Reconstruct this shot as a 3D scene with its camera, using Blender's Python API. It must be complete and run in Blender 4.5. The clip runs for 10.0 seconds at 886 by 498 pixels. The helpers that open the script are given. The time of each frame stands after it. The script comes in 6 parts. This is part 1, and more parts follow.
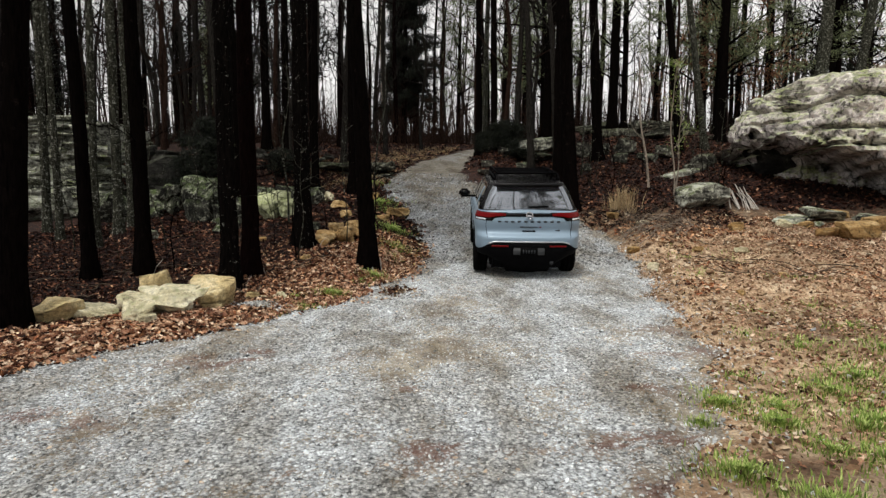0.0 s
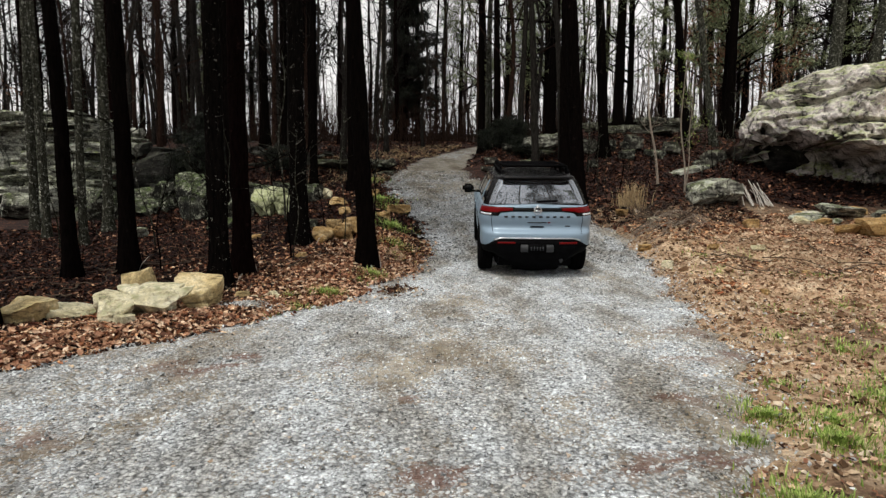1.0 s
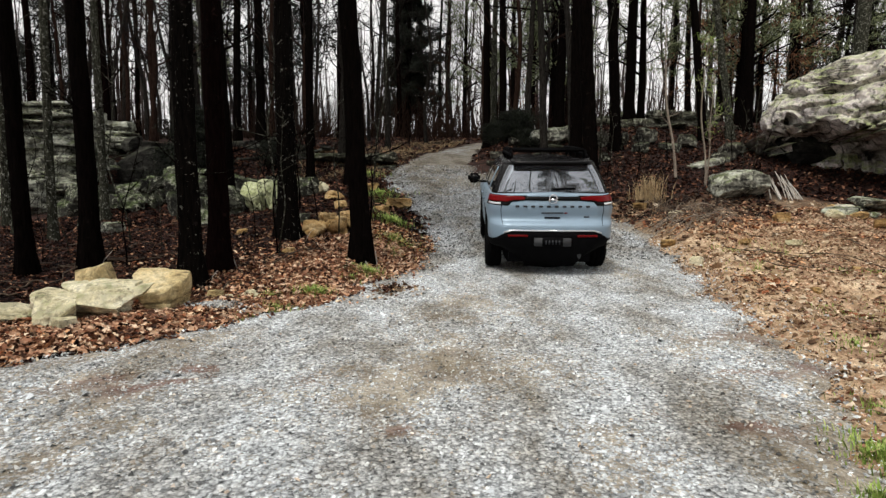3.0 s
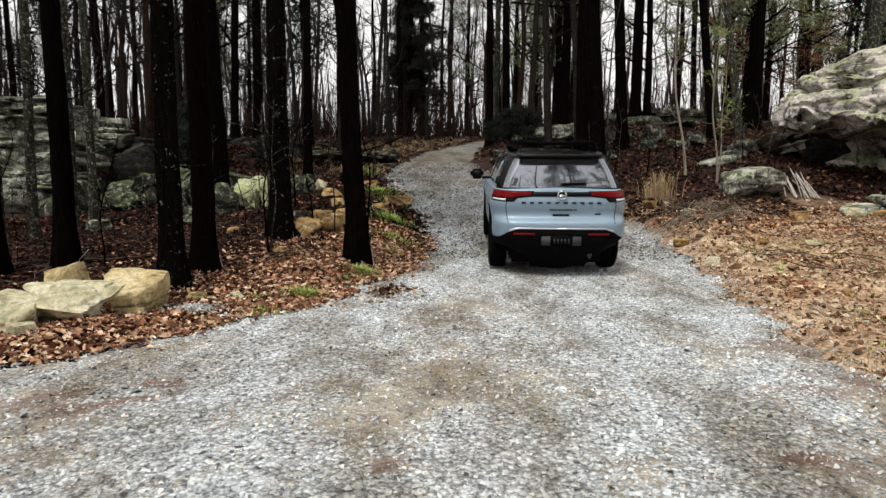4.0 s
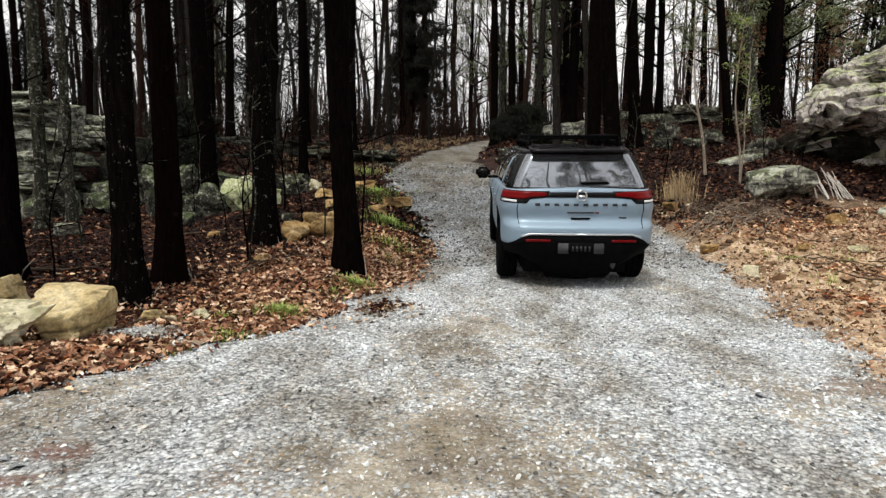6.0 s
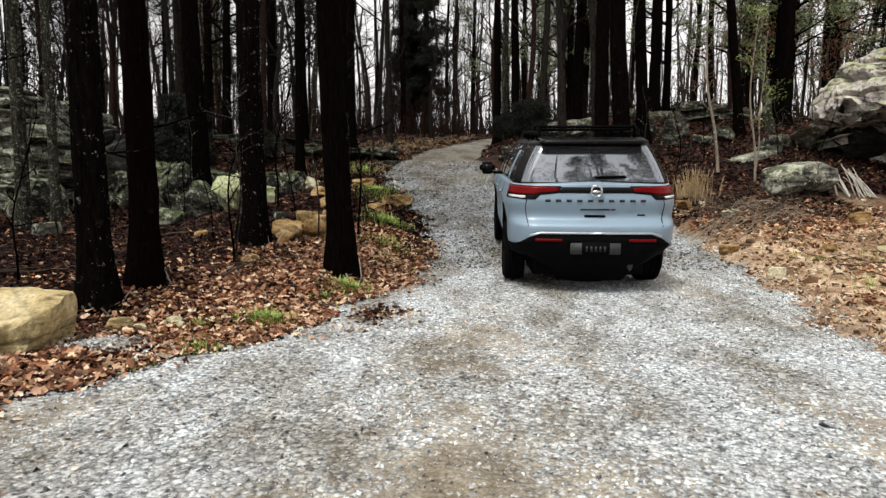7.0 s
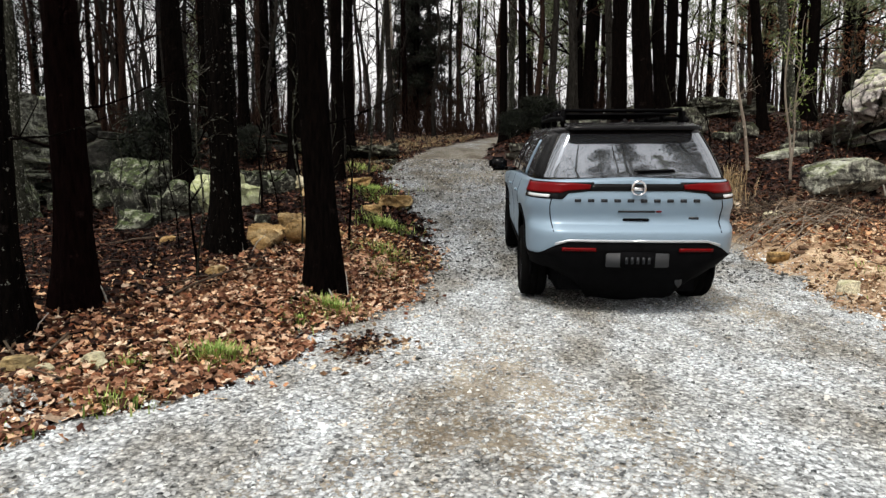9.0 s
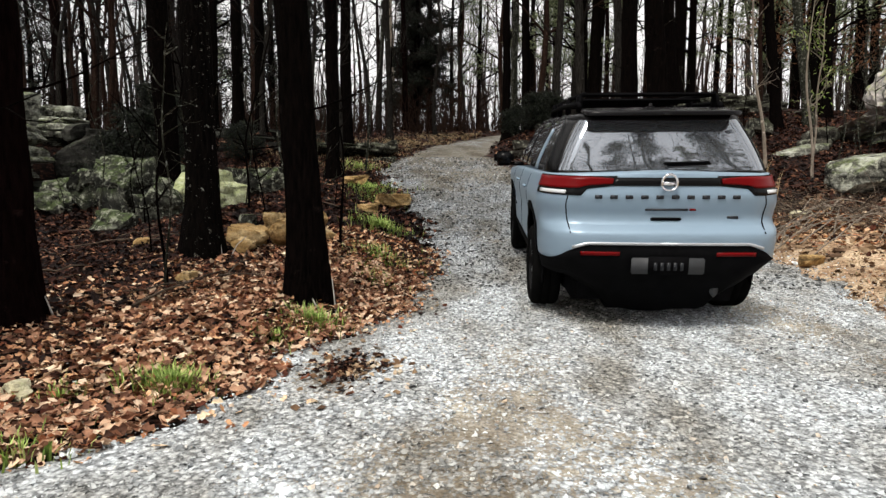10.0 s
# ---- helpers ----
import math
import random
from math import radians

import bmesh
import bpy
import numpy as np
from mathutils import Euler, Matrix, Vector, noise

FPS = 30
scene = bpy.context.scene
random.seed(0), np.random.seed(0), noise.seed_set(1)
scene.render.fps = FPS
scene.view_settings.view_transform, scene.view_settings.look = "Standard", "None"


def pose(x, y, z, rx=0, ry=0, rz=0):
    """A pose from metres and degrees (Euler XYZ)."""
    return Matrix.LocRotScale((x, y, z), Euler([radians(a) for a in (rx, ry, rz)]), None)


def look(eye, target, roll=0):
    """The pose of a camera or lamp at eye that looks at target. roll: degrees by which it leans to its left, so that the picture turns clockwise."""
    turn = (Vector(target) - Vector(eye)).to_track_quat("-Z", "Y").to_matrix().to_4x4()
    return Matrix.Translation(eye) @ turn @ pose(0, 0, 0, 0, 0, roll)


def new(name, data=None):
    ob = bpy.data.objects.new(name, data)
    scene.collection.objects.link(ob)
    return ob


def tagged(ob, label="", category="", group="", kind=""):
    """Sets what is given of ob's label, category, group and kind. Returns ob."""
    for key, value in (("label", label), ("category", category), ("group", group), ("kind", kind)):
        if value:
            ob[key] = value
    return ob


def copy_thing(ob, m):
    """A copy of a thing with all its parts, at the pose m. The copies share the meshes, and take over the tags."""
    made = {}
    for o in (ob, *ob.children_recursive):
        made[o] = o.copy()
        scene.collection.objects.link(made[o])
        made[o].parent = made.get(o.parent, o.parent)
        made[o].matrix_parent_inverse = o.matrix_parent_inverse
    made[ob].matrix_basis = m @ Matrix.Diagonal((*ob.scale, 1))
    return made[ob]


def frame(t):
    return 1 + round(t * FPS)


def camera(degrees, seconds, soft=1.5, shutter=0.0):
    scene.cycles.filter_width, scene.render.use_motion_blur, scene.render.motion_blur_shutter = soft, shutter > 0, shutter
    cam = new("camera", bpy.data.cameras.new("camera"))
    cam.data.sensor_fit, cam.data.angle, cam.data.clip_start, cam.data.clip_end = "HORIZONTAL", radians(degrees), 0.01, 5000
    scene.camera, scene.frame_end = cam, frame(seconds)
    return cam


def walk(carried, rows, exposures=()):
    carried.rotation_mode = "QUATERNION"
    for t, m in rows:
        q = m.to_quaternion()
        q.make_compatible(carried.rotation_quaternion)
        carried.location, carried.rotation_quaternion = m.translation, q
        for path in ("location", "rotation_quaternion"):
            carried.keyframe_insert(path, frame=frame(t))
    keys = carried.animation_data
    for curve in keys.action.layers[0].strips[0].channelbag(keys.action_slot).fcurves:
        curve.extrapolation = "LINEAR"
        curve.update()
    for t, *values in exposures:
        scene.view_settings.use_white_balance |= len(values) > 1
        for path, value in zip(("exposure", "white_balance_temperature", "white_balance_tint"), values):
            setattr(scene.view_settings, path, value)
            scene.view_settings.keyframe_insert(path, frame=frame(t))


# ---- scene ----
cam = camera(73.4, 10.0, soft=1.4)
METRES, EYE, TILT, LEAN, TURN = 6.05, 1.755, 0.0, 0.0, 0.0
ROWS = [
    (0.0, 0.0, 0.0, 0.0, 0.03, -6.0, -0.31),
    (0.5, -0.0011, 0.0452, -0.0101, 0.1, -5.97, -0.32),
    (1.0, -0.0041, 0.0976, -0.0219, 0.18, -5.91, -0.27),
    (1.5, -0.0067, 0.1494, -0.0329, 0.28, -5.86, -0.24),
    (2.0, -0.0066, 0.1922, -0.0414, 0.37, -5.82, -0.21),
    (2.5, -0.0046, 0.2342, -0.0505, 0.46, -5.77, -0.17),
    (4.0, -0.0013, 0.3777, -0.0739, 0.76, -5.68, -0.25),
    (4.5, -0.0007, 0.418, -0.0739, 0.84, -5.64, -0.24),
    (5.0, -0.0004, 0.4666, -0.0737, 0.93, -5.59, -0.24),
    (5.5, -0.0004, 0.5087, -0.0741, 1.0, -5.56, -0.25),
    (7.0, -0.0024, 0.6575, -0.0882, 1.26, -5.44, -0.21),
    (7.5, -0.0031, 0.7052, -0.0912, 1.32, -5.4, -0.19),
    (8.0, -0.0052, 0.7621, -0.0921, 1.41, -5.36, -0.19),
    (8.5, -0.0072, 0.82, -0.0927, 1.5, -5.31, -0.17),
    (9.0, -0.0096, 0.871, -0.094, 1.55, -5.26, -0.16),
    (9.5, -0.0108, 0.9308, -0.0966, 1.62, -5.21, -0.12),
    (10.0, -0.0105, 0.9911, -0.1007, 1.69, -5.19, -0.12),
]
walk(cam, [(t, pose(0, 0, EYE, TILT, LEAN, TURN) @ pose(METRES * x, METRES * y, METRES * z, 90 + pitch, roll, yaw)) for t, x, y, z, yaw, pitch, roll in ROWS],
     exposures=((0.0, 0.33), (2.5, 0.44), (5.5, 0.58), (10.0, 0.73)))


# ---- world and sun ----
world = bpy.data.worlds.new("overcast_sky")
scene.world = world
world.use_nodes = True
wn, wl = world.node_tree.nodes, world.node_tree.links
sky = wn.new("ShaderNodeTexSky")
sky.sky_type, sky.sun_disc = "NISHITA", False
sky.sun_elevation, sky.sun_rotation = radians(60), radians(-151)
sky.air_density, sky.dust_density = 1.0, 3.0
fade = wn.new("ShaderNodeHueSaturation")
fade.inputs["Saturation"].default_value = 0.18
wl.new(sky.outputs[0], fade.inputs["Color"])
cloud = wn.new("ShaderNodeMix")
cloud.data_type = "RGBA"
cloud.inputs[0].default_value = 0.6
cloud.inputs[7].default_value = (8.2, 7.9, 7.6, 1)
wl.new(fade.outputs[0], cloud.inputs[6])
wl.new(cloud.outputs[2], wn["Background"].inputs[0])
wn["Background"].inputs[1].default_value = 0.12

sun = new("sun", bpy.data.lights.new("sun", "SUN"))
sun.data.energy, sun.data.angle, sun.data.color = 1.7, radians(16), (1.0, 0.94, 0.84)
sun.matrix_basis = look((-10, -12, 36), (0, 6, 0))


# ---- materials ----
def shader(name, rough=0.8, metal=0.0):
    m = bpy.data.materials.new(name)
    m.use_nodes = True
    b = m.node_tree.nodes["Principled BSDF"]
    b.inputs["Roughness"].default_value, b.inputs["Metallic"].default_value = rough, metal
    b.inputs["Specular IOR Level"].default_value = 0.25
    return m, m.node_tree.nodes, m.node_tree.links, b


def coords(n, l, scale=(1, 1, 1), space="Object"):
    c, mp = n.new("ShaderNodeTexCoord"), n.new("ShaderNodeMapping")
    mp.inputs["Scale"].default_value = scale
    if space == "Place":
        l.new(n.new("ShaderNodeNewGeometry").outputs["Position"], mp.inputs[0])
    else:
        l.new(c.outputs[space], mp.inputs[0])
    return mp.outputs[0]


def noise_tex(n, l, at, scale, detail=4, rough=0.6):
    t = n.new("ShaderNodeTexNoise")
    t.inputs["Scale"].default_value, t.inputs["Detail"].default_value, t.inputs["Roughness"].default_value = scale, detail, rough
    l.new(at, t.inputs["Vector"])
    return t.outputs["Fac"]


def noise_colour(n, l, at, scale):
    t = n.new("ShaderNodeTexNoise")
    t.inputs["Scale"].default_value, t.inputs["Detail"].default_value = scale, 4
    l.new(at, t.inputs["Vector"])
    return t.outputs["Color"]


def ramp(n, l, fac, stops):
    r = n.new("ShaderNodeValToRGB")
    while len(r.color_ramp.elements) < len(stops):
        r.color_ramp.elements.new(0.5)
    for e, (p, c) in zip(r.color_ramp.elements, stops):
        e.position, e.color = p, (*c, 1) if len(c) == 3 else c
    l.new(fac, r.inputs[0])
    return r.outputs[0]


def grey(v):
    return (v, v, v)


def mixed(n, l, fac, a, b, mode="MIX"):
    m = n.new("ShaderNodeMix")
    m.data_type, m.blend_type = "RGBA", mode
    for value, slot in ((fac, 0), (a, 6), (b, 7)):
        if isinstance(value, (int, float)):
            m.inputs[slot].default_value = value
        elif isinstance(value, tuple):
            m.inputs[slot].default_value = (*value, 1)
        else:
            l.new(value, m.inputs[slot])
    return m.outputs[2]


def bumped(n, l, b, height_out, strength, distance):
    k = n.new("ShaderNodeBump")
    k.inputs["Strength"].default_value, k.inputs["Distance"].default_value = strength, distance
    l.new(height_out, k.inputs["Height"])
    l.new(k.outputs[0], b.inputs["Normal"])


def plain(name, colour, rough=0.5, metal=0.0, grain=0.0, coat=0.0, spec=0.4):
    m, n, l, b = shader(name, rough, metal)
    b.inputs["Base Color"].default_value = (*colour, 1)
    b.inputs["Specular IOR Level"].default_value = spec
    b.inputs["Coat Weight"].default_value, b.inputs["Coat Roughness"].default_value = coat, 0.2
    if grain:
        at = coords(n, l)
        f = noise_tex(n, l, at, 9, 5)
        l.new(ramp(n, l, f, [(0.3, tuple(c * (1 - grain) for c in colour)), (0.7, tuple(min(1, c * (1 + grain)) for c in colour))]), b.inputs["Base Color"])
        g = noise_tex(n, l, at, 120, 2)
        bumped(n, l, b, g, 0.15, 0.004)
    return m


def drifts(n, l, at):
    """Slow changes of tone along the track: paler where wheels have swept the stones clean."""
    mp = n.new("ShaderNodeMapping")
    mp.inputs["Scale"].default_value = (1.0, 0.45, 1.0)
    l.new(at, mp.inputs[0])
    broad = noise_tex(n, l, mp.outputs[0], 1.5, 4, 0.6)
    small = noise_tex(n, l, at, 6.0, 4, 0.65)
    return mixed(n, l, 0.55, ramp(n, l, broad, [(0.36, (0.66, 0.62, 0.54)), (0.58, (1.38, 1.43, 1.46))]), ramp(n, l, small, [(0.34, grey(0.55)), (0.62, grey(1.2))]), "MULTIPLY")


def island_mat(name, stops, rough=0.85, drift=0.0):
    m, n, l, b = shader(name, rough)
    g = n.new("ShaderNodeNewGeometry")
    c = ramp(n, l, g.outputs["Random Per Island"], stops)
    at = coords(n, l)
    f = noise_tex(n, l, at, 30, 3)
    if drift:
        c = mixed(n, l, drift, c, drifts(n, l, at), "MULTIPLY")
    l.new(mixed(n, l, 1.0, c, ramp(n, l, f, [(0.25, grey(0.55)), (0.75, grey(1.15))]), "MULTIPLY"), b.inputs["Base Color"])
    return m


def gravel_mat():
    m, n, l, b = shader("crushed_stone_gravel", 0.95)
    at = coords(n, l)
    mid = noise_tex(n, l, at, 2.6, 5, 0.65)
    fine = noise_tex(n, l, at, 70, 4, 0.8)
    stones = []
    for sc in (34.0, 80.0):
        v = n.new("ShaderNodeTexVoronoi")
        v.inputs["Scale"].default_value, v.inputs["Randomness"].default_value = sc, 1
        l.new(at, v.inputs["Vector"])
        stones.append(v)
    sep = [n.new("ShaderNodeSeparateColor") for _ in stones]
    for s, v in zip(sep, stones):
        l.new(v.outputs["Color"], s.inputs[0])
    c1 = ramp(n, l, sep[0].outputs[0], [(0.0, (0.05, 0.053, 0.056)), (0.2, (0.28, 0.295, 0.305)), (0.6, (0.53, 0.55, 0.57)), (1.0, (0.88, 0.90, 0.92))])
    c2 = ramp(n, l, sep[1].outputs[0], [(0.0, (0.06, 0.06, 0.06)), (0.4, (0.42, 0.43, 0.44)), (1.0, (0.76, 0.77, 0.77))])
    c = mixed(n, l, 0.5, c1, c2)
    gap = ramp(n, l, stones[0].outputs["Distance"], [(0.4, grey(1.0)), (0.8, grey(0.2))])
    c = mixed(n, l, 0.75, c, gap, "MULTIPLY")
    # brown and reddish fines where the stones are worn away
    worn = n.new("ShaderNodeAttribute")
    worn.attribute_name = "worn"
    red = n.new("ShaderNodeAttribute")
    red.attribute_name = "red"
    dirt = mixed(n, l, ramp(n, l, mid, [(0.36, grey(0)), (0.64, grey(1))]), (0.35, 0.30, 0.22), (0.21, 0.168, 0.122))
    dirt = mixed(n, l, red.outputs["Fac"], dirt, (0.13, 0.045, 0.03))
    dirt = mixed(n, l, 0.9, dirt, ramp(n, l, fine, [(0.3, grey(0.4)), (0.7, grey(1.55))]), "MULTIPLY")
    some = n.new("ShaderNodeMath")
    some.operation = "SUBTRACT"
    l.new(worn.outputs["Fac"], some.inputs[0])
    l.new(mixed(n, l, 0.5, sep[0].outputs[1], sep[1].outputs[1]), some.inputs[1])
    c = mixed(n, l, ramp(n, l, some.outputs[0], [(0.0, grey(0.0)), (0.2, grey(0.8))]), c, dirt)
    c = mixed(n, l, 0.9, c, drifts(n, l, at), "MULTIPLY")
    # up the track the stones are dirtier and the trees' shade is painted in
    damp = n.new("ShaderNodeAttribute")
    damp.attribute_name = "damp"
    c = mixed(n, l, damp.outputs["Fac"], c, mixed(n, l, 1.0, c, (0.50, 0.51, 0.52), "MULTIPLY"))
    l.new(c, b.inputs["Base Color"])
    h = mixed(n, l, 0.35, ramp(n, l, stones[0].outputs["Distance"], [(0.0, grey(1)), (0.9, grey(0))]), fine)
    bumped(n, l, b, h, 1.0, 0.024)
    return m


def soil_mat():
    m, n, l, b = shader("leaf_littered_soil", 0.95)
    at = coords(n, l)
    v = n.new("ShaderNodeTexVoronoi")
    v.inputs["Scale"].default_value = 17
    l.new(at, v.inputs["Vector"])
    s = n.new("ShaderNodeSeparateColor")
    l.new(v.outputs["Color"], s.inputs[0])
    # litter near black: the wood's shade is put into its colour
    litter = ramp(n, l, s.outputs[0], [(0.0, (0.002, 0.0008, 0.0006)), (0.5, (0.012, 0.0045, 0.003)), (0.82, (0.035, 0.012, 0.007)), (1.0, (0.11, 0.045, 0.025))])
    big = noise_tex(n, l, at, 0.5, 5, 0.6)
    fine = noise_tex(n, l, at, 40, 5, 0.7)
    mid = noise_tex(n, l, at, 3.0, 5, 0.65)
    earth = ramp(n, l, mid, [(0.3, (0.14, 0.075, 0.042)), (0.48, (0.44, 0.30, 0.185)), (0.68, (0.78, 0.62, 0.43))])
    earth = mixed(n, l, 0.85, earth, ramp(n, l, fine, [(0.3, grey(0.3)), (0.7, grey(1.5))]), "MULTIPLY")
    # open bank beside the road is barer than the wood floor
    x = n.new("ShaderNodeSeparateXYZ")
    l.new(at, x.inputs[0])
    side = n.new("ShaderNodeMapRange")
    side.inputs["From Min"].default_value, side.inputs["From Max"].default_value = 0.2, 1.2
    l.new(x.outputs[0], side.inputs[0])
    back = n.new("ShaderNodeMapRange")
    back.inputs["From Min"].default_value, back.inputs["From Max"].default_value = 18.0, 14.5
    l.new(x.outputs[1], back.inputs[0])
    both = n.new("ShaderNodeMath")
    both.operation = "MULTIPLY"
    l.new(side.outputs[0], both.inputs[0])
    l.new(back.outputs[0], both.inputs[1])
    bare = mixed(n, l, 1.0, both.outputs[0], ramp(n, l, big, [(0.35, grey(0.35)), (0.6, grey(1))]), "MULTIPLY")
    l.new(mixed(n, l, bare, litter, earth), b.inputs["Base Color"])
    bumped(n, l, b, mixed(n, l, 0.4, v.outputs["Distance"], fine), 0.8, 0.03)
    return m


def bark_mat(name, dark, light, moss=0.0, specks=0.0, spread=0.69):
    m, n, l, b = shader(name, 1.0)
    b.inputs["Specular IOR Level"].default_value = 0.01
    at = coords(n, l, (1, 1, 0.16))
    at2 = coords(n, l)
    ridges = noise_tex(n, l, at, 34, 5, 0.65)
    c = ramp(n, l, ridges, [(0.32, dark), (0.72, light)])
    blot = noise_tex(n, l, at2, 7, 5, 0.7)
    c = mixed(n, l, ramp(n, l, blot, [(0.62 - moss * 0.1, grey(0)), (0.72, grey(1))]), c, tuple(min(1, 2.4 * v + 0.003) for v in light))
    if specks:
        spot = noise_tex(n, l, at2, 15, 6, 0.75)
        c = mixed(n, l, ramp(n, l, spot, [(spread, grey(0)), (spread + 0.05, grey(specks))]), c, mixed(n, l, ridges, (0.10, 0.11, 0.09), (0.62, 0.62, 0.56)))
    l.new(c, b.inputs["Base Color"])
    bumped(n, l, b, ridges, 1.0, 0.03)
    return m


def rock_mat(name, stops, green=0.5, tone=(0.15, 0.17, 0.07), scale=1.0, layers=3.2, splits=0.6, lichen=0.0, pitted=0.75, grown=(0.1, 0.75)):
    m, n, l, b = shader(name, 0.92)
    at = coords(n, l, (scale, scale, scale), "Place")
    lay = coords(n, l, (0.6 * scale, 0.6 * scale, layers * scale), "Place")
    grain = noise_tex(n, l, at, 18, 6, 0.72)
    bands = noise_tex(n, l, lay, 1.6, 6, 0.68)
    blot = noise_tex(n, l, at, 2.6, 6, 0.7)
    c = ramp(n, l, mixed(n, l, 0.5, bands, blot), stops)
    c = mixed(n, l, 0.85, c, ramp(n, l, grain, [(0.3, grey(0.5)), (0.68, grey(1.4))]), "MULTIPLY")
    pits = noise_tex(n, l, at, 6.5, 5, 0.75)
    c = mixed(n, l, pitted, c, ramp(n, l, pits, [(0.38, grey(0.08)), (0.47, grey(1))]), "MULTIPLY")
    crack = ramp(n, l, bands, [(0.36, grey(0.12)), (0.43, grey(1))])
    c = mixed(n, l, 0.7, c, crack, "MULTIPLY")
    # splits: warped cell borders
    warp = mixed(n, l, 0.45, at, noise_colour(n, l, at, 0.9))
    cell = n.new("ShaderNodeTexVoronoi")
    cell.feature = "DISTANCE_TO_EDGE"
    cell.inputs["Scale"].default_value = 1.3
    l.new(warp, cell.inputs["Vector"])
    split = ramp(n, l, cell.outputs["Distance"], [(0.0, grey(0.05)), (0.035, grey(1))])
    c = mixed(n, l, splits, c, split, "MULTIPLY")
    if lichen:
        spots = noise_tex(n, l, at, 5.5, 6, 0.78)
        c = mixed(n, l, ramp(n, l, spots, [(0.54, grey(0)), (0.60, grey(lichen))]), c, mixed(n, l, grain, (0.34, 0.36, 0.25), (0.78, 0.80, 0.68)))
    g = n.new("ShaderNodeNewGeometry")
    s = n.new("ShaderNodeSeparateXYZ")
    l.new(g.outputs["Normal"], s.inputs[0])
    up = ramp(n, l, s.outputs[2], [(grown[0], grey(0)), (grown[1], grey(1))])
    moss = mixed(n, l, 1.0, up, ramp(n, l, noise_tex(n, l, at, 4.5, 6, 0.75), [(0.62 - 0.22 * green, grey(0)), (0.7, grey(1))]), "MULTIPLY")
    c = mixed(n, l, moss, c, mixed(n, l, grain, tuple(v * 0.35 for v in tone), tuple(v * 1.7 for v in tone)))
    l.new(c, b.inputs["Base Color"])
    bumped(n, l, b, mixed(n, l, 0.35, mixed(n, l, 0.45, bands, grain), pits), 1.0, 0.12 / scale)
    return m


GRAVEL, SOIL = gravel_mat(), soil_mat()
# next three barks near black: the trunks' backlit shade is in the colour
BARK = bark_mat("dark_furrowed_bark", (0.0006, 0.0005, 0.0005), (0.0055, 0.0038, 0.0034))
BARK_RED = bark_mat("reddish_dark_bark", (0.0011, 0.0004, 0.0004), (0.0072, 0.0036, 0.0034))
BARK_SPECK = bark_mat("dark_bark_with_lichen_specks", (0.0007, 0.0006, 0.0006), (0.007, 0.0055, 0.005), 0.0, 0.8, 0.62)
BARK_GREY = bark_mat("grey_lichened_bark", (0.003, 0.0027, 0.0022), (0.055, 0.056, 0.042), 0.4, 0.6, 0.56)
BARK_DIM = bark_mat("dim_grey_bark", (0.003, 0.0026, 0.0024), (0.035, 0.032, 0.028))
# paler bark for far stems, with haze painted in
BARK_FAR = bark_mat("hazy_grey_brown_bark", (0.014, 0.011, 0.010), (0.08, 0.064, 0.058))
BARK_BRUSH = bark_mat("dark_reddish_brush", (0.006, 0.0035, 0.003), (0.04, 0.024, 0.018))
BONE = bark_mat("bleached_barkless_wood", (0.34, 0.32, 0.29), (0.66, 0.63, 0.58))
BARK_PALE = bark_mat("pale_bare_wood", (0.16, 0.13, 0.10), (0.36, 0.31, 0.26))
STONE = rock_mat("grey_lichened_sandstone", [(0.37, (0.012, 0.010, 0.010)), (0.455, (0.36, 0.325, 0.315)), (0.56, (0.84, 0.785, 0.76))], 1.2, (0.35, 0.41, 0.16), 0.9, 1.0, 0.95, 0.42, 0.95, (0.1, 0.5))
# near-black sandstone: deep shade of the hollows is put into the colour
STONE_SHADED = rock_mat("dark_weathered_sandstone", [(0.34, (0.003, 0.003, 0.003)), (0.52, (0.022, 0.021, 0.018)), (0.68, (0.14, 0.14, 0.12))], 0.75, (0.03, 0.04, 0.015))
STONE_BED = rock_mat("grey_bedded_sandstone", [(0.41, (0.006, 0.005, 0.005)), (0.49, (0.13, 0.13, 0.11)), (0.60, (0.58, 0.60, 0.52))], 0.75, (0.16, 0.20, 0.07), 1.0, 4.5, 0.8, 0.8)
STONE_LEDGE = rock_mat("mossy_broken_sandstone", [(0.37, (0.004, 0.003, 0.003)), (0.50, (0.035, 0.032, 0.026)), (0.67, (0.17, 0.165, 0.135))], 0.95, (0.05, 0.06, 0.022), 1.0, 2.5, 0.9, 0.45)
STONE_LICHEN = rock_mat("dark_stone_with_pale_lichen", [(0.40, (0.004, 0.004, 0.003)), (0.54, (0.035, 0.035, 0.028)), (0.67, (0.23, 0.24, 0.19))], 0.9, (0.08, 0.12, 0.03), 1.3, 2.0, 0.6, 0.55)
STONE_TAN = rock_mat("tan_quarried_sandstone", [(0.3, (0.34, 0.23, 0.09)), (0.5, (0.60, 0.48, 0.25)), (0.68, (0.78, 0.70, 0.48))], 0.1, (0.2, 0.17, 0.09), 1.6, 3.2, 0.25, 0.0, 0.3)
STONE_OCHRE = rock_mat("ochre_weathered_sandstone", [(0.32, (0.14, 0.07, 0.025)), (0.5, (0.42, 0.27, 0.11)), (0.66, (0.66, 0.52, 0.30))], 0.2, (0.14, 0.14, 0.06), 1.6, 3.2, 0.4, 0.0, 0.6)
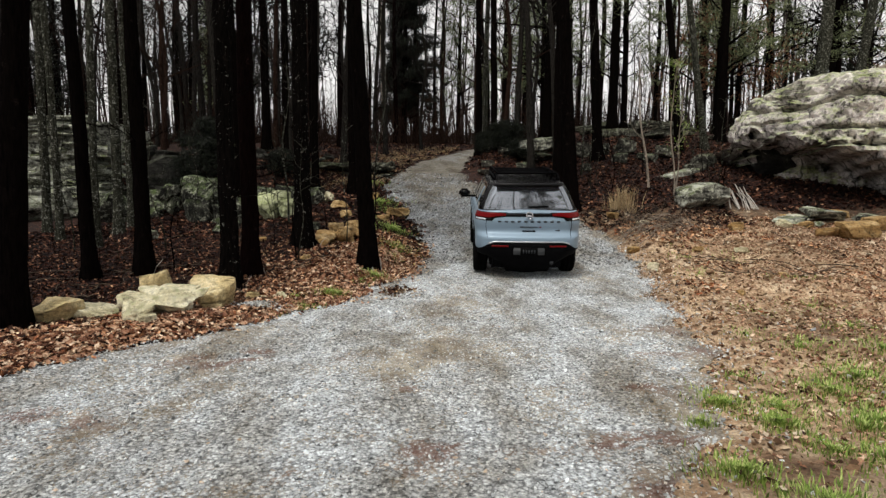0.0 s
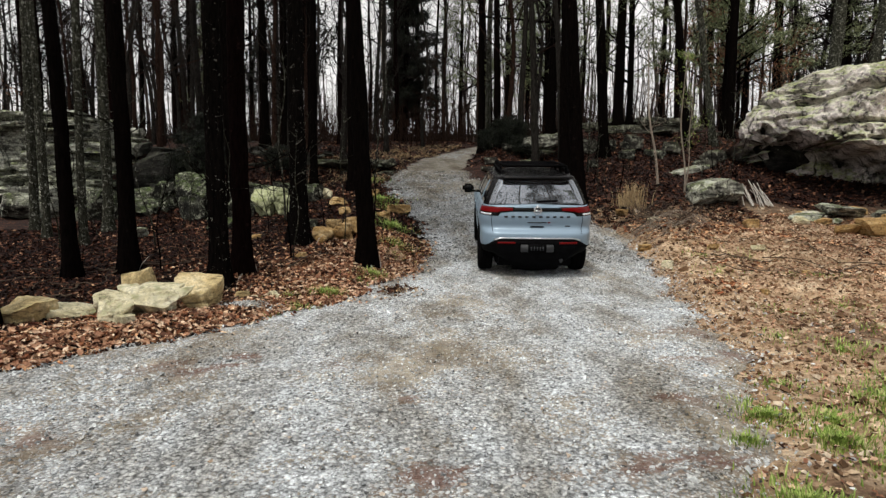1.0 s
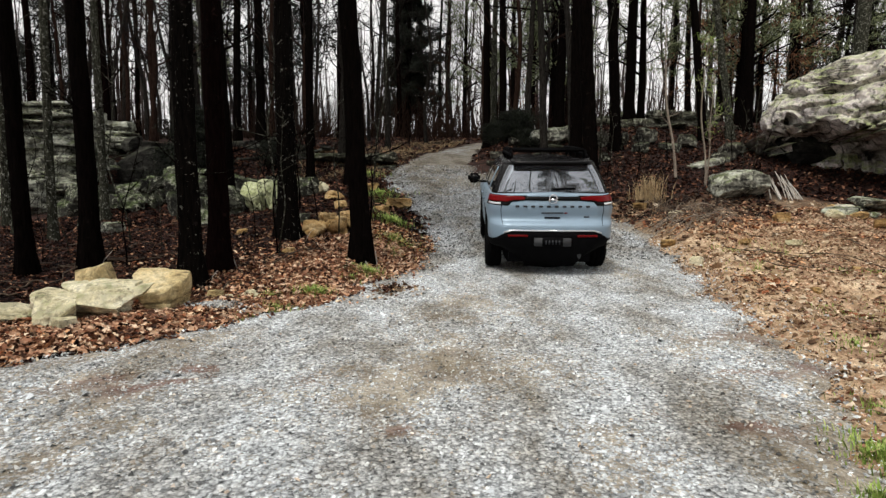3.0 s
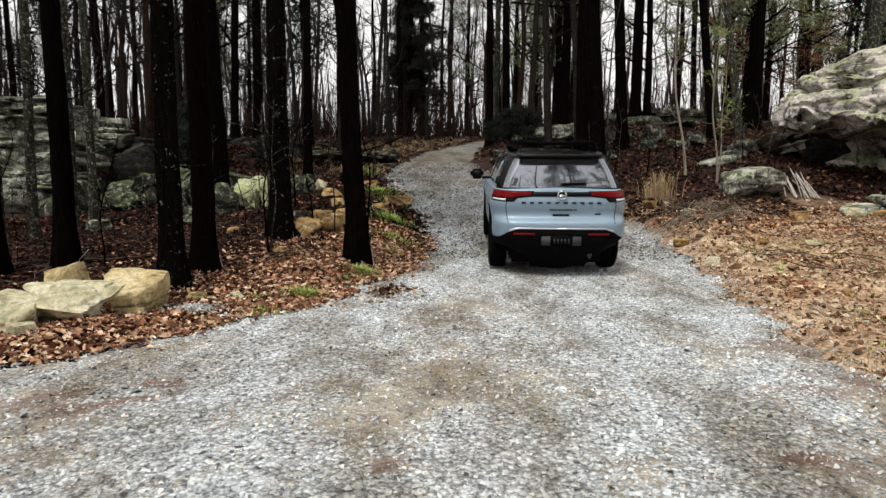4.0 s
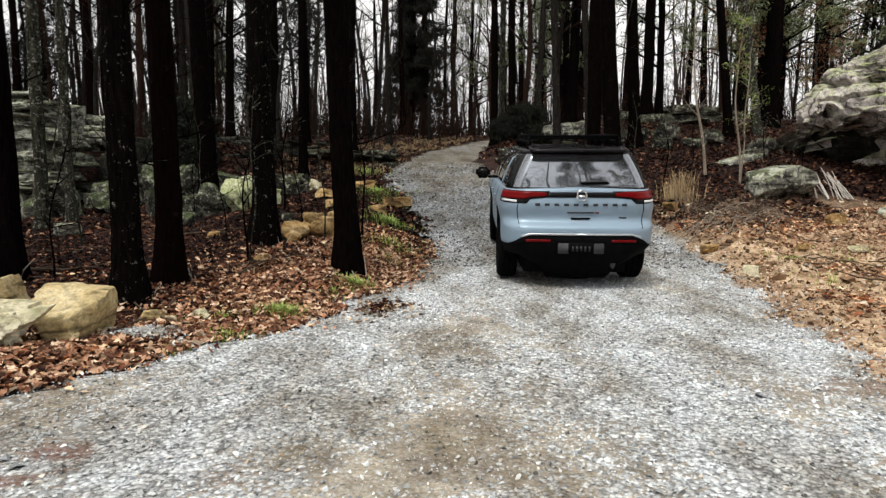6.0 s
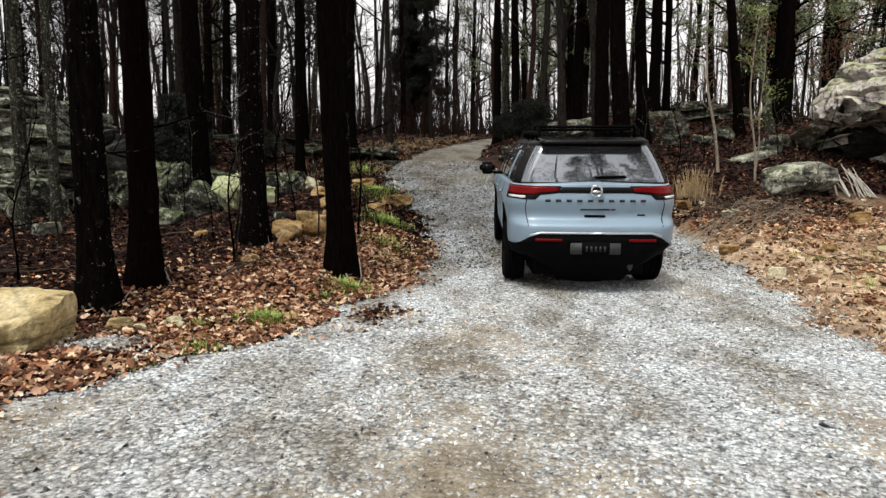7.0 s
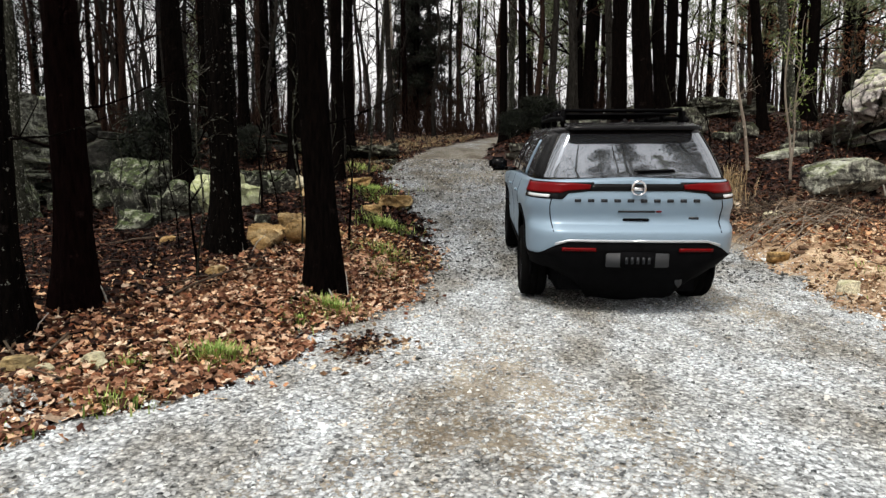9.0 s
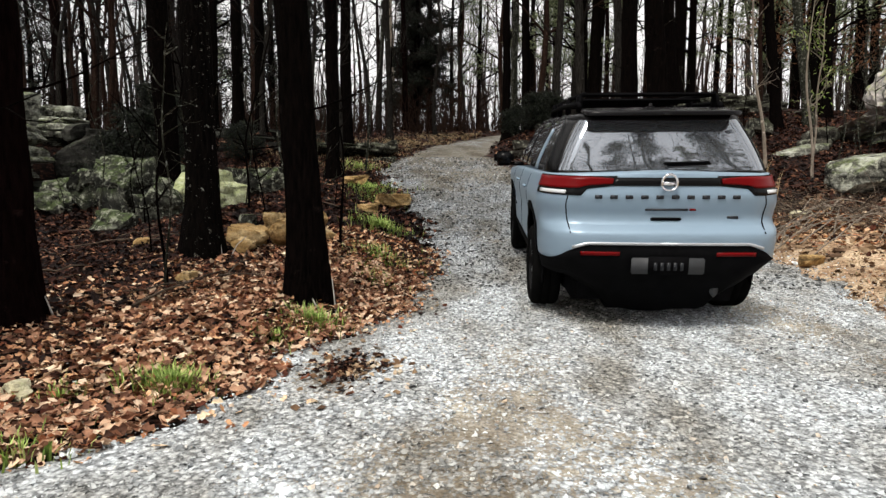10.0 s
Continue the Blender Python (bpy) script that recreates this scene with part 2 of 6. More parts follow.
STONE_LIME = rock_mat("yellow_green_lichened_stone", [(0.36, (0.06, 0.065, 0.03)), (0.48, (0.40, 0.43, 0.24)), (0.64, (0.70, 0.73, 0.50))], 0.7, (0.26, 0.32, 0.11), 1.8, 1.2, 0.6, 0.4, 0.7)
STONE_PALE = rock_mat("pale_lichened_sandstone", [(0.3, (0.26, 0.22, 0.11)), (0.47, (0.62, 0.57, 0.38)), (0.64, (0.88, 0.84, 0.66))], 0.5, (0.2, 0.23, 0.1), 1.6, 3.2, 0.3, 0.0, 0.45)
LEAF = island_mat("dry_oak_leaves", [(0.0, (0.004, 0.0015, 0.001)), (0.24, (0.09, 0.023, 0.011)), (0.44, (0.36, 0.135, 0.062)), (0.7, (0.76, 0.44, 0.24)), (1.0, (0.95, 0.79, 0.57))])
# the trees' shade is painted into these leaves; also used for wet ones
LEAF_SHADED_WET = island_mat("damp_dark_oak_leaves", [(0.0, (0.002, 0.0008, 0.0006)), (0.5, (0.015, 0.004, 0.0025)), (0.78, (0.055, 0.016, 0.008)), (0.93, (0.18, 0.075, 0.04)), (1.0, (0.45, 0.26, 0.16))])
LEAF_TAN = island_mat("weathered_tan_leaves", [(0.0, (0.03, 0.012, 0.007)), (0.35, (0.26, 0.115, 0.065)), (0.7, (0.58, 0.35, 0.22)), (1.0, (0.86, 0.68, 0.50))])
PEBBLE = island_mat("loose_grey_stones", [(0.0, (0.08, 0.08, 0.084)), (0.15, (0.28, 0.295, 0.305)), (0.55, (0.53, 0.55, 0.57)), (0.93, (0.82, 0.85, 0.86)), (1.0, (0.6, 0.45, 0.32))], 0.85, 0.8)
# dirty stones, darkened further by painted tree shade
PEBBLE_DIRTY_SHADED = island_mat("damp_dirty_stones", [(0.0, (0.03, 0.03, 0.03)), (0.3, (0.14, 0.145, 0.15)), (0.8, (0.33, 0.34, 0.35)), (1.0, (0.65, 0.66, 0.66))], 0.85, 0.8)
GRASS = island_mat("spring_grass", [(0.0, (0.10, 0.17, 0.03)), (0.6, (0.31, 0.45, 0.09)), (1.0, (0.60, 0.66, 0.26))], 0.7)
STRAW = island_mat("dead_straw_grass", [(0.0, (0.28, 0.19, 0.09)), (1.0, (0.55, 0.43, 0.26))], 0.8)
TWIG = island_mat("dead_twigs", [(0.0, (0.03, 0.02, 0.015)), (0.6, (0.09, 0.065, 0.045)), (1.0, (0.26, 0.21, 0.16))])
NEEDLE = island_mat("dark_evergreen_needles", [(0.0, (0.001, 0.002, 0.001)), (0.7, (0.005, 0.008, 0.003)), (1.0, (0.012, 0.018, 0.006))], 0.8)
CEDAR = island_mat("grey_green_evergreen_needles", [(0.0, (0.04, 0.055, 0.02)), (0.6, (0.16, 0.19, 0.09)), (1.0, (0.34, 0.38, 0.20))], 0.7)
RUST = island_mat("rusty_beech_leaves", [(0.0, (0.08, 0.03, 0.014)), (1.0, (0.36, 0.17, 0.08))], 0.8)
CLOD = island_mat("tan_clods_and_chips", [(0.0, (0.05, 0.025, 0.014)), (0.4, (0.22, 0.13, 0.07)), (0.75, (0.48, 0.35, 0.22)), (1.0, (0.72, 0.62, 0.48))])


# ---- mesh helpers ----
def mesh_from(name, verts, faces, mat, smooth=False):
    """A mesh from an array of places and one of faces of equal size, or several of them."""
    groups = faces if isinstance(faces, list) else [faces]
    me = bpy.data.meshes.new(name)
    verts = np.asarray(verts, np.float32)
    me.vertices.add(len(verts))
    me.vertices.foreach_set("co", verts.ravel())
    loops = np.concatenate([np.asarray(g, np.int32).ravel() for g in groups])
    sizes = np.concatenate([np.full(len(g), np.asarray(g).shape[1], np.int32) for g in groups])
    me.loops.add(len(loops))
    me.loops.foreach_set("vertex_index", loops)
    me.polygons.add(len(sizes))
    me.polygons.foreach_set("loop_start", np.concatenate([[0], np.cumsum(sizes)[:-1]]).astype(np.int32))
    me.polygons.foreach_set("use_smooth", np.full(len(sizes), smooth))
    me.materials.append(mat)
    me.update(calc_edges=True)
    me.validate()
    return me


def thing(name, me, label, category, group="", kind="", m=None):
    ob = tagged(new(name, me), label, category, group, kind)
    if m is not None:
        ob.matrix_basis = m
    return ob


def part_of(parent, name, me, label=""):
    ob = new(name, me)
    ob.parent = parent
    return tagged(ob, label)


def part(name, bm, material, parent, label="", smooth=True):
    me = bpy.data.meshes.new(name)
    for f in bm.faces:
        f.smooth = smooth
    bm.to_mesh(me)
    bm.free()
    me.materials.append(material)
    return part_of(parent, name, me, label)


def step(a, b, x):
    t = np.clip((np.asarray(x, float) - a) / (b - a), 0, 1)
    return t * t * (3 - 2 * t)


def lattice(p, seed):
    """Smooth random values between -1 and 1 at places p."""
    p = np.atleast_2d(p)
    i = np.floor(p).astype(np.int64)
    f = p - i
    f = f * f * (3 - 2 * f)
    out = 0.0
    for dx in (0, 1):
        for dy in (0, 1):
            for dz in (0, 1):
                h = (i[..., 0] + dx) * 73856093 ^ (i[..., 1] + dy) * 19349663 ^ (i[..., 2] + dz) * 83492791 ^ seed * 2654435761
                h = (h ^ (h >> 13)) * 1274126177 & 0x7FFFFFFF
                h = (h ^ (h >> 15)) & 0xFFFF
                w = (f[..., 0] if dx else 1 - f[..., 0]) * (f[..., 1] if dy else 1 - f[..., 1]) * (f[..., 2] if dz else 1 - f[..., 2])
                out = out + w * (h / 32767.5 - 1)
    return out


def fbm(p, freq, seed, octaves=5, gain=0.5, ridged=False):
    out, amp = 0.0, 1.0
    for k in range(octaves):
        v = lattice(p * freq + 17.3 * k, seed + k)
        out = out + amp * (1 - 2 * np.abs(v) if ridged else v)
        freq *= 2.03
        amp *= gain
    return out


def cells(p, freq, seed):
    """Cellular noise: each place's own cell value between -1 and 1, and its distance to the cell's border."""
    p = p * freq
    base = np.floor(p).astype(np.int64)
    best, second, own = np.full(len(p), 9.0), np.full(len(p), 9.0), np.zeros(len(p))
    for dx in (-1, 0, 1):
        for dy in (-1, 0, 1):
            for dz in (-1, 0, 1):
                c = base + (dx, dy, dz)
                h = c[:, 0] * 73856093 ^ c[:, 1] * 19349663 ^ c[:, 2] * 83492791 ^ seed * 2654435761
                h = (h ^ (h >> 13)) * 1274126177 & 0x7FFFFFFF
                h = h ^ (h >> 15)
                at = c + np.stack([(h & 1023), (h >> 10) & 1023, (h >> 20) & 1023], -1) / 1023.0
                d = np.linalg.norm(p - at, axis=1)
                near = d < best
                second = np.where(near, best, np.minimum(second, d))
                own = np.where(near, (h >> 5 & 255) / 127.5 - 1, own)
                best = np.where(near, d, best)
    return own, second - best


def flat(x, y):
    return np.stack([x, y, 0 * x], -1)


# ---- the lie of the land ----
def ripple(x, y):
    return (0.5 * np.sin(1.7 * x + 0.9 * y + 1) + 0.4 * np.sin(-1.1 * x + 2.3 * y) + 0.35 * np.sin(3.1 * x - 1.3 * y + 2)
            + 0.25 * np.sin(4.7 * x + 3.9 * y) + 0.2 * np.sin(6.1 * y - 5.3 * x + 1))


def lie(x, y):
    x, y = np.asarray(x, float), np.asarray(y, float)
    mid = np.interp(y, [9, 10, 11, 12, 13, 14, 15, 16, 17, 18, 20, 24, 28.3, 32, 35, 40, 46, 60, 90, 150, 300, 900], [0, .03, .055, .09, .155, .265, .45, .7, .96, 1.2, 1.55, 2.25, 3.0, 3.65, 4.15, 4.35, 4.55, 5.5, 8.9, 14.5, 22, 26])
    bank = np.interp(y, [9, 10, 12, 14, 16, 18], [0, .09, .3, .6, .9, 1.2]) - np.interp(y, [9, 10, 11, 12, 13, 14, 15, 16, 17, 18], [0, .03, .055, .09, .155, .265, .45, .7, .96, 1.2])
    left = np.interp(y, [9, 13, 16, 19.5, 21, 23, 25, 30, 36, 46, 60, 90, 150, 300, 900], [.05, .35, .45, .5, .9, 2.3, 3.0, 3.6, 4.2, 4.6, 5.5, 8.9, 14.5, 22, 26])
    right = np.interp(y, [0, 9, 12.5, 15.3, 17, 19, 23.3, 28, 31, 40, 46, 60, 90, 150, 300, 900], [.03, .06, .2, .65, 1.0, 1.6, 2.6, 4.0, 4.6, 5.1, 5.4, 6.2, 9.2, 14.8, 22, 26])
    beside = np.minimum(x - road_left(y), road_right(y) - x)
    z = mid + bank * step(0.1, -1.3, beside)
    z = z + (left - z) * step(-3.2, -6.5, x)
    return z + (right - z) * step(3.6, 7, x)


def road_left(y):
    return np.interp(y, [-8, 0, 3, 5.3, 6.7, 8.2, 9.1, 9.9, 10.5, 12.2, 14.4, 15.66, 16.7, 18.75, 20.4, 23.3, 27.2, 30.7, 33, 36, 44],
                     [-16, -12, -7.2, -4.06, -3.14, -2.0, -1.5, -1.3, -1.0, -.5, -.38, -.71, -.98, -1.58, -2.12, -2.1, -1.2, .27, 1.6, 3.6, 8])


def road_right(y):
    return np.interp(y, [-8, 0, 2.5, 3.2, 3.8, 5.2, 6.3, 8, 9.5, 11.8, 13.9, 15, 16, 16.8, 18.5, 20.5, 22.7, 24.8, 29.9, 33, 36, 44],
                     [.4, .7, 1.0, 1.3, 1.75, 2.5, 2.85, 3.2, 3.45, 4.0, 4.3, 4.3, 4.0, 3.76, 2.85, 1.65, .9, .75, 1.4, 2.9, 4.8, 9])


def edge_wobble(y, k):
    return 0.10 * np.sin(2.9 * y + k) + 0.07 * np.sin(6.7 * y + 2 * k) + 0.045 * np.sin(14.3 * y + 3 * k)


def in_road(x, y):
    """How far inside the road's edges, in metres; negative outside."""
    return np.minimum(x - road_left(y) - edge_wobble(y, 0), road_right(y) + edge_wobble(y, 2) - x)


def ground_z(x, y):
    x, y = np.asarray(x, float), np.asarray(y, float)
    out = step(0.15, -0.7, in_road(x, y))
    near = step(150, 40, np.hypot(x, y))
    return lie(x, y) + out * near * (0.045 * ripple(x, y) + 0.03 + 0.10 * step(3.0, 5.5, x) * step(19, 15, y) * fbm(flat(x, y), 1.1, 21, 4).reshape(x.shape) + 0.22 * np.exp(-(((x - 5.5) / 0.9) ** 2 + ((y - 15.0) / 0.6) ** 2)) + 0.22 * np.exp(-(((x - 7.8) / 1.5) ** 2 + ((y - 17.2) / 0.9) ** 2)) + 0.16 * np.exp(-(((x + 4.1) / 1.4) ** 2 + ((y - 10.4) / 1.1) ** 2)) - 1.3 * np.exp(-(((x + 11.2) / 1.5) ** 2 + ((y - 22.7) / 1.3) ** 2)) - 0.6 * np.exp(-(((x - 10.7) / 1.4) ** 2 + ((y - 19.4) / 1.5) ** 2)) + 0.6 * np.exp(-(((x - 2.5) / 1.0) ** 2 + ((y - 26.6) / 1.7) ** 2))) - 0.03 * (1 - out)


def road_z(x, y):
    return lie(x, y) + 0.006 + 0.012 * ripple(0.6 * np.asarray(x), 0.6 * np.asarray(y))


def spaced(lo, hi, fine, reach):
    """Even steps from lo to hi, then ever wider ones out to reach on both sides."""
    mids = np.arange(lo, hi + 1e-6, fine)
    out, w = [], fine
    at = 0.0
    while at < reach:
        w *= 1.22
        at += w
        out.append(at)
    out = np.array(out)
    return np.concatenate([lo - out[::-1], mids, hi + out])


def grid_mesh(name, X, Y, Z, mat):
    ny, nx = X.shape
    i = np.arange(ny * nx).reshape(ny, nx)
    q = np.stack([i[:-1, :-1], i[:-1, 1:], i[1:, 1:], i[1:, :-1]], -1).reshape(-1, 4)
    return mesh_from(name, np.stack([X, Y, Z], -1).reshape(-1, 3), q, mat, True)


def red_clay(x, y):
    """Where red clay shows through the stones: 0 to 1."""
    spots = ((-.1, 3.85, .35), (-.6, 3.4, .4), (1.55, 3.95, .4), (1.3, 3.3, .4), (-1.9, 5.8, .5), (2.5, 6.2, .4), (1.75, 5.2, .35), (-1.85, 6.05, .3), (2.9, 7.2, .5), (-3.4, 4.2, .6), (.1, 5.0, .3))
    out = sum(np.exp(-(((x - a) / (1.5 * c)) ** 2 + ((y - b) / (0.5 * c)) ** 2)) for a, b, c in spots)
    return np.clip(out * (0.45 + 2.2 * fbm(flat(x, y), 3.2, 9, 5, 0.65)) * 0.8, 0, 0.85)


def worn_road(x, y):
    """Where brown fines lie bare of stones: 0 to 1."""
    patches = fbm(flat(x, 0.6 * y), 0.75, 4, 5, 0.6)
    spots = ((.35, 5.9, .75), (-.45, 6.1, .85), (.1, 6.6, .5), (.2, 8.6, .5), (.9, 8.2, .4), (2.6, 9.0, .6), (2.2, 7.2, .4), (-1.0, 9.75, .3), (-2.6, 4.6, .8), (.6, 4.6, .5), (2.2, 4.6, .6), (1.0, 11, .5), (2.9, 11.5, .5))
    blobs = sum(np.exp(-(((x - a) / c) ** 2 + ((y - b) / (1.1 * c)) ** 2)) for a, b, c in spots)
    rim = step(0.5, 0.0, road_right(y) - x)
    return np.clip(0.24 + 0.4 * step(16, 22, y) + 0.35 * step(21, 24, y) + 0.40 * patches + 0.30 * blobs * (1 + 0.8 * fbm(flat(x, y), 2.0, 12, 4)) + 0.35 * rim + 0.7 * red_clay(x, y) + 0.22 * fbm(flat(x, y), 4.0, 15, 4), 0, 1)


X, Y = np.meshgrid(spaced(-14, 16, 0.16, 1500), spaced(-2, 42, 0.16, 1500))
thing("ground", grid_mesh("ground", X, Y, ground_z(X, Y), SOIL), "brown leaf-littered woodland ground with bare earth bank", "ground", kind="structure")

ys = np.arange(-8, 44, 0.07)
u = np.linspace(0, 1, 110)
lo, hi = road_left(ys) + edge_wobble(ys, 0), road_right(ys) + edge_wobble(ys, 2)
X = lo[:, None] + (hi - lo)[:, None] * u[None]
Y = np.repeat(ys[:, None], 110, 1)
rim = np.minimum(u, 1 - u)[None] * (hi - lo)[:, None]
Z = road_z(X, Y) - 0.025 * step(0.22, 0.0, rim)
road_mesh = grid_mesh("road", X, Y, Z, GRAVEL)
# last value: dirt and painted tree shade, growing up the track
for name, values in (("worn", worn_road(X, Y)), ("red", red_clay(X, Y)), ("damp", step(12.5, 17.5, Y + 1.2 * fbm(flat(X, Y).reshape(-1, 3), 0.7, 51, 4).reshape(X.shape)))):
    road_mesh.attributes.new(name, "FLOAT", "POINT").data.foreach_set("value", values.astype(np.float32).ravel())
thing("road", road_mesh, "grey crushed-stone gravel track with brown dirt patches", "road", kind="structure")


# ---- rocks ----
def ball(subdiv):
    bm = bmesh.new()
    bmesh.ops.create_icosphere(bm, subdivisions=subdiv, radius=1)
    bm.verts.ensure_lookup_table()
    v = np.array([p.co[:] for p in bm.verts])
    f = np.array([[p.index for p in q.verts] for q in bm.faces])
    bm.free()
    return v, f


BALLS = {k: ball(k) for k in (1, 7)}


def cube_grid(n):
    """A cube's six faces as a grid, welded."""
    t = np.linspace(-1, 1, n + 1)
    a, b = np.meshgrid(t, t)
    c = np.ones_like(a)
    sides = [np.stack(q, -1) for q in ((a, b, c), (b, a, -c), (c, a, b), (-c, b, a), (b, c, a), (a, -c, b))]
    v = np.concatenate([q.reshape(-1, 3) for q in sides])
    i = np.arange((n + 1) ** 2).reshape(n + 1, n + 1)
    q = np.stack([i[:-1, :-1], i[:-1, 1:], i[1:, 1:], i[1:, :-1]], -1).reshape(-1, 4)
    f = np.concatenate([q + k * (n + 1) ** 2 for k in range(6)])
    keys, back = np.unique(np.round(v, 5), axis=0, return_inverse=True)
    return keys, back.reshape(-1)[f]


CUBES = {n: cube_grid(n) for n in (8, 10, 14, 20)}


def rock_mesh(name, size, seed, mat, boxy=0.55, cuts=9, rough=0.05, detail=4, planes=(), reach_at=(0.6, 0.86), crisp=38, lumps=0.0):
    """A broken stone: a blunt block cut by planes, then weathered. Its foot is at z = 0."""
    r = np.random.RandomState(seed)
    v, f = CUBES[{2: 10, 3: 8, 4: 14, 5: 20}[detail]]
    ball_v = v / np.linalg.norm(v, axis=1)[:, None]
    v = v * (1 - boxy) + ball_v * boxy * 1.15
    for _ in range(cuts):
        d = r.normal(size=3)
        d /= np.linalg.norm(d)
        reach = (v @ d).max() * r.uniform(*reach_at)
        over = np.maximum(v @ d - reach, 0)
        v = v - 0.97 * over[:, None] * d
    for d, part_way in planes:
        d = np.array(d) / np.linalg.norm(d)
        over = np.maximum(v @ d - (v @ d).max() * part_way, 0)
        v = v - 0.97 * over[:, None] * d
    n = v / np.linalg.norm(v, axis=1)[:, None]
    grown = v * np.array(size) / 2
    scale = 1.0 / max(0.25, min(size))
    v = v + n * (rough * fbm(grown, 1.6 * scale, seed + 1, 5, 0.55) - 1.2 * rough * np.clip(fbm(grown, 0.9 * scale, seed + 3, 3, 0.5, True) - 1.05, 0, 1))[:, None]
    if lumps:
        own, rim = cells(grown, 0.9 * scale, seed + 5)
        v = v + n * (lumps * own - 1.2 * lumps * np.exp(-((rim / 0.12) ** 2)))[:, None]
    v = v * np.array(size) / 2
    v[:, 2] -= v[:, 2].min()
    me = mesh_from(name, v, f, mat, True)
    me.set_sharp_from_angle(angle=radians(crisp))
    return me


def rock_at(name, x, y, size, seed, mat, label, turn=0, tip=(0, 0), sink=0.12, group="", lift=0.0, **kw):
    me = rock_mesh(name, size, seed, mat, **kw)
    z = float(ground_z(x, y)) - sink * size[2] + lift
    return thing(name, me, label, "rock", group, m=pose(x, y, z, tip[0], tip[1], turn))


# quarried blocks beside the track, their undersides broken back
edge = "sandstone blocks lining the track"
under, sloped = ((0.0, -0.6, -0.8), 0.3), ((-0.2, -0.5, 0.85), 0.42)
for x, y, w, d, h, seed, mat, turn, tip, cuts, rough, planes, words in [
        (-3.28, 8.24, 0.64, 0.62, 0.5, 11, STONE_TAN, 12, (0, 3), 2, 0.07, (sloped, ((-0.8, -0.3, -0.5), 0.4), ((0.7, -0.7, 0.2), 0.75)), "large tan sandstone block on dead leaves"),
        (-3.66, 7.72, 0.96, 0.56, 0.38, 12, STONE_PALE, -4, (4, 4), 5, 0.14, (((-0.15, -0.4, 0.9), 0.66), ((0.2, -0.8, -0.5), 0.45)), "low pale flat-topped sandstone block on dead leaves"),
        (-4.2, 8.75, 0.5, 0.44, 0.48, 14, STONE_TAN, 16, (0, -14), 3, 0.06, (((-0.6, -0.5, 0.6), 0.42), under), "squat tan sandstone block lying behind others"),
        (-3.8, 7.27, 0.34, 0.36, 0.32, 15, STONE_PALE, 30, (4, 4), 4, 0.08, (((0.6, -0.4, -0.6), 0.35), ((-0.4, -0.5, 0.7), 0.5)), "small rounded pale sandstone block on leaves"),
        (-3.6, 7.12, 0.2, 0.18, 0.13, 19, STONE_PALE, 60, (4, 4), 5, 0.06, (), "small pale sandstone fragment on leaves"),
        (-4.85, 7.3, 0.46, 0.42, 0.3, 16, STONE_TAN, -14, (0, 3), 4, 0.06, (((0.8, -0.4, -0.3), 0.4), ((-0.2, -0.5, 0.8), 0.5)), "orange-tan sandstone block at a tree's foot"),
        (-4.5, 7.55, 0.55, 0.36, 0.17, 17, STONE_PALE, 6, (0, 5), 6, 0.08, (((0.5, -0.3, 0.75), 0.45),), "flat pale sandstone block lying in leaves"),
        (-2.9, 8.95, 0.18, 0.15, 0.12, 18, STONE_TAN, 6, (0, 0), 6, 0.06, (), "small tan stone beside a larger block"),
        (-2.74, 8.98, 0.11, 0.1, 0.07, 20, STONE_PALE, 6, (0, 0), 6, 0.06, (), "small pale stone beside a larger block")]:
    rock_at("sandstone_block", x, y, (w, d, h), seed, mat, words, turn, tip, group=edge, boxy=0.1, cuts=cuts, rough=rough, detail=5, planes=planes, crisp=34, lumps=0.22 if w > 0.9 else 0.06)

# loose stones of the wood floor on the track's inner side
pile = "loose stones under the trees"
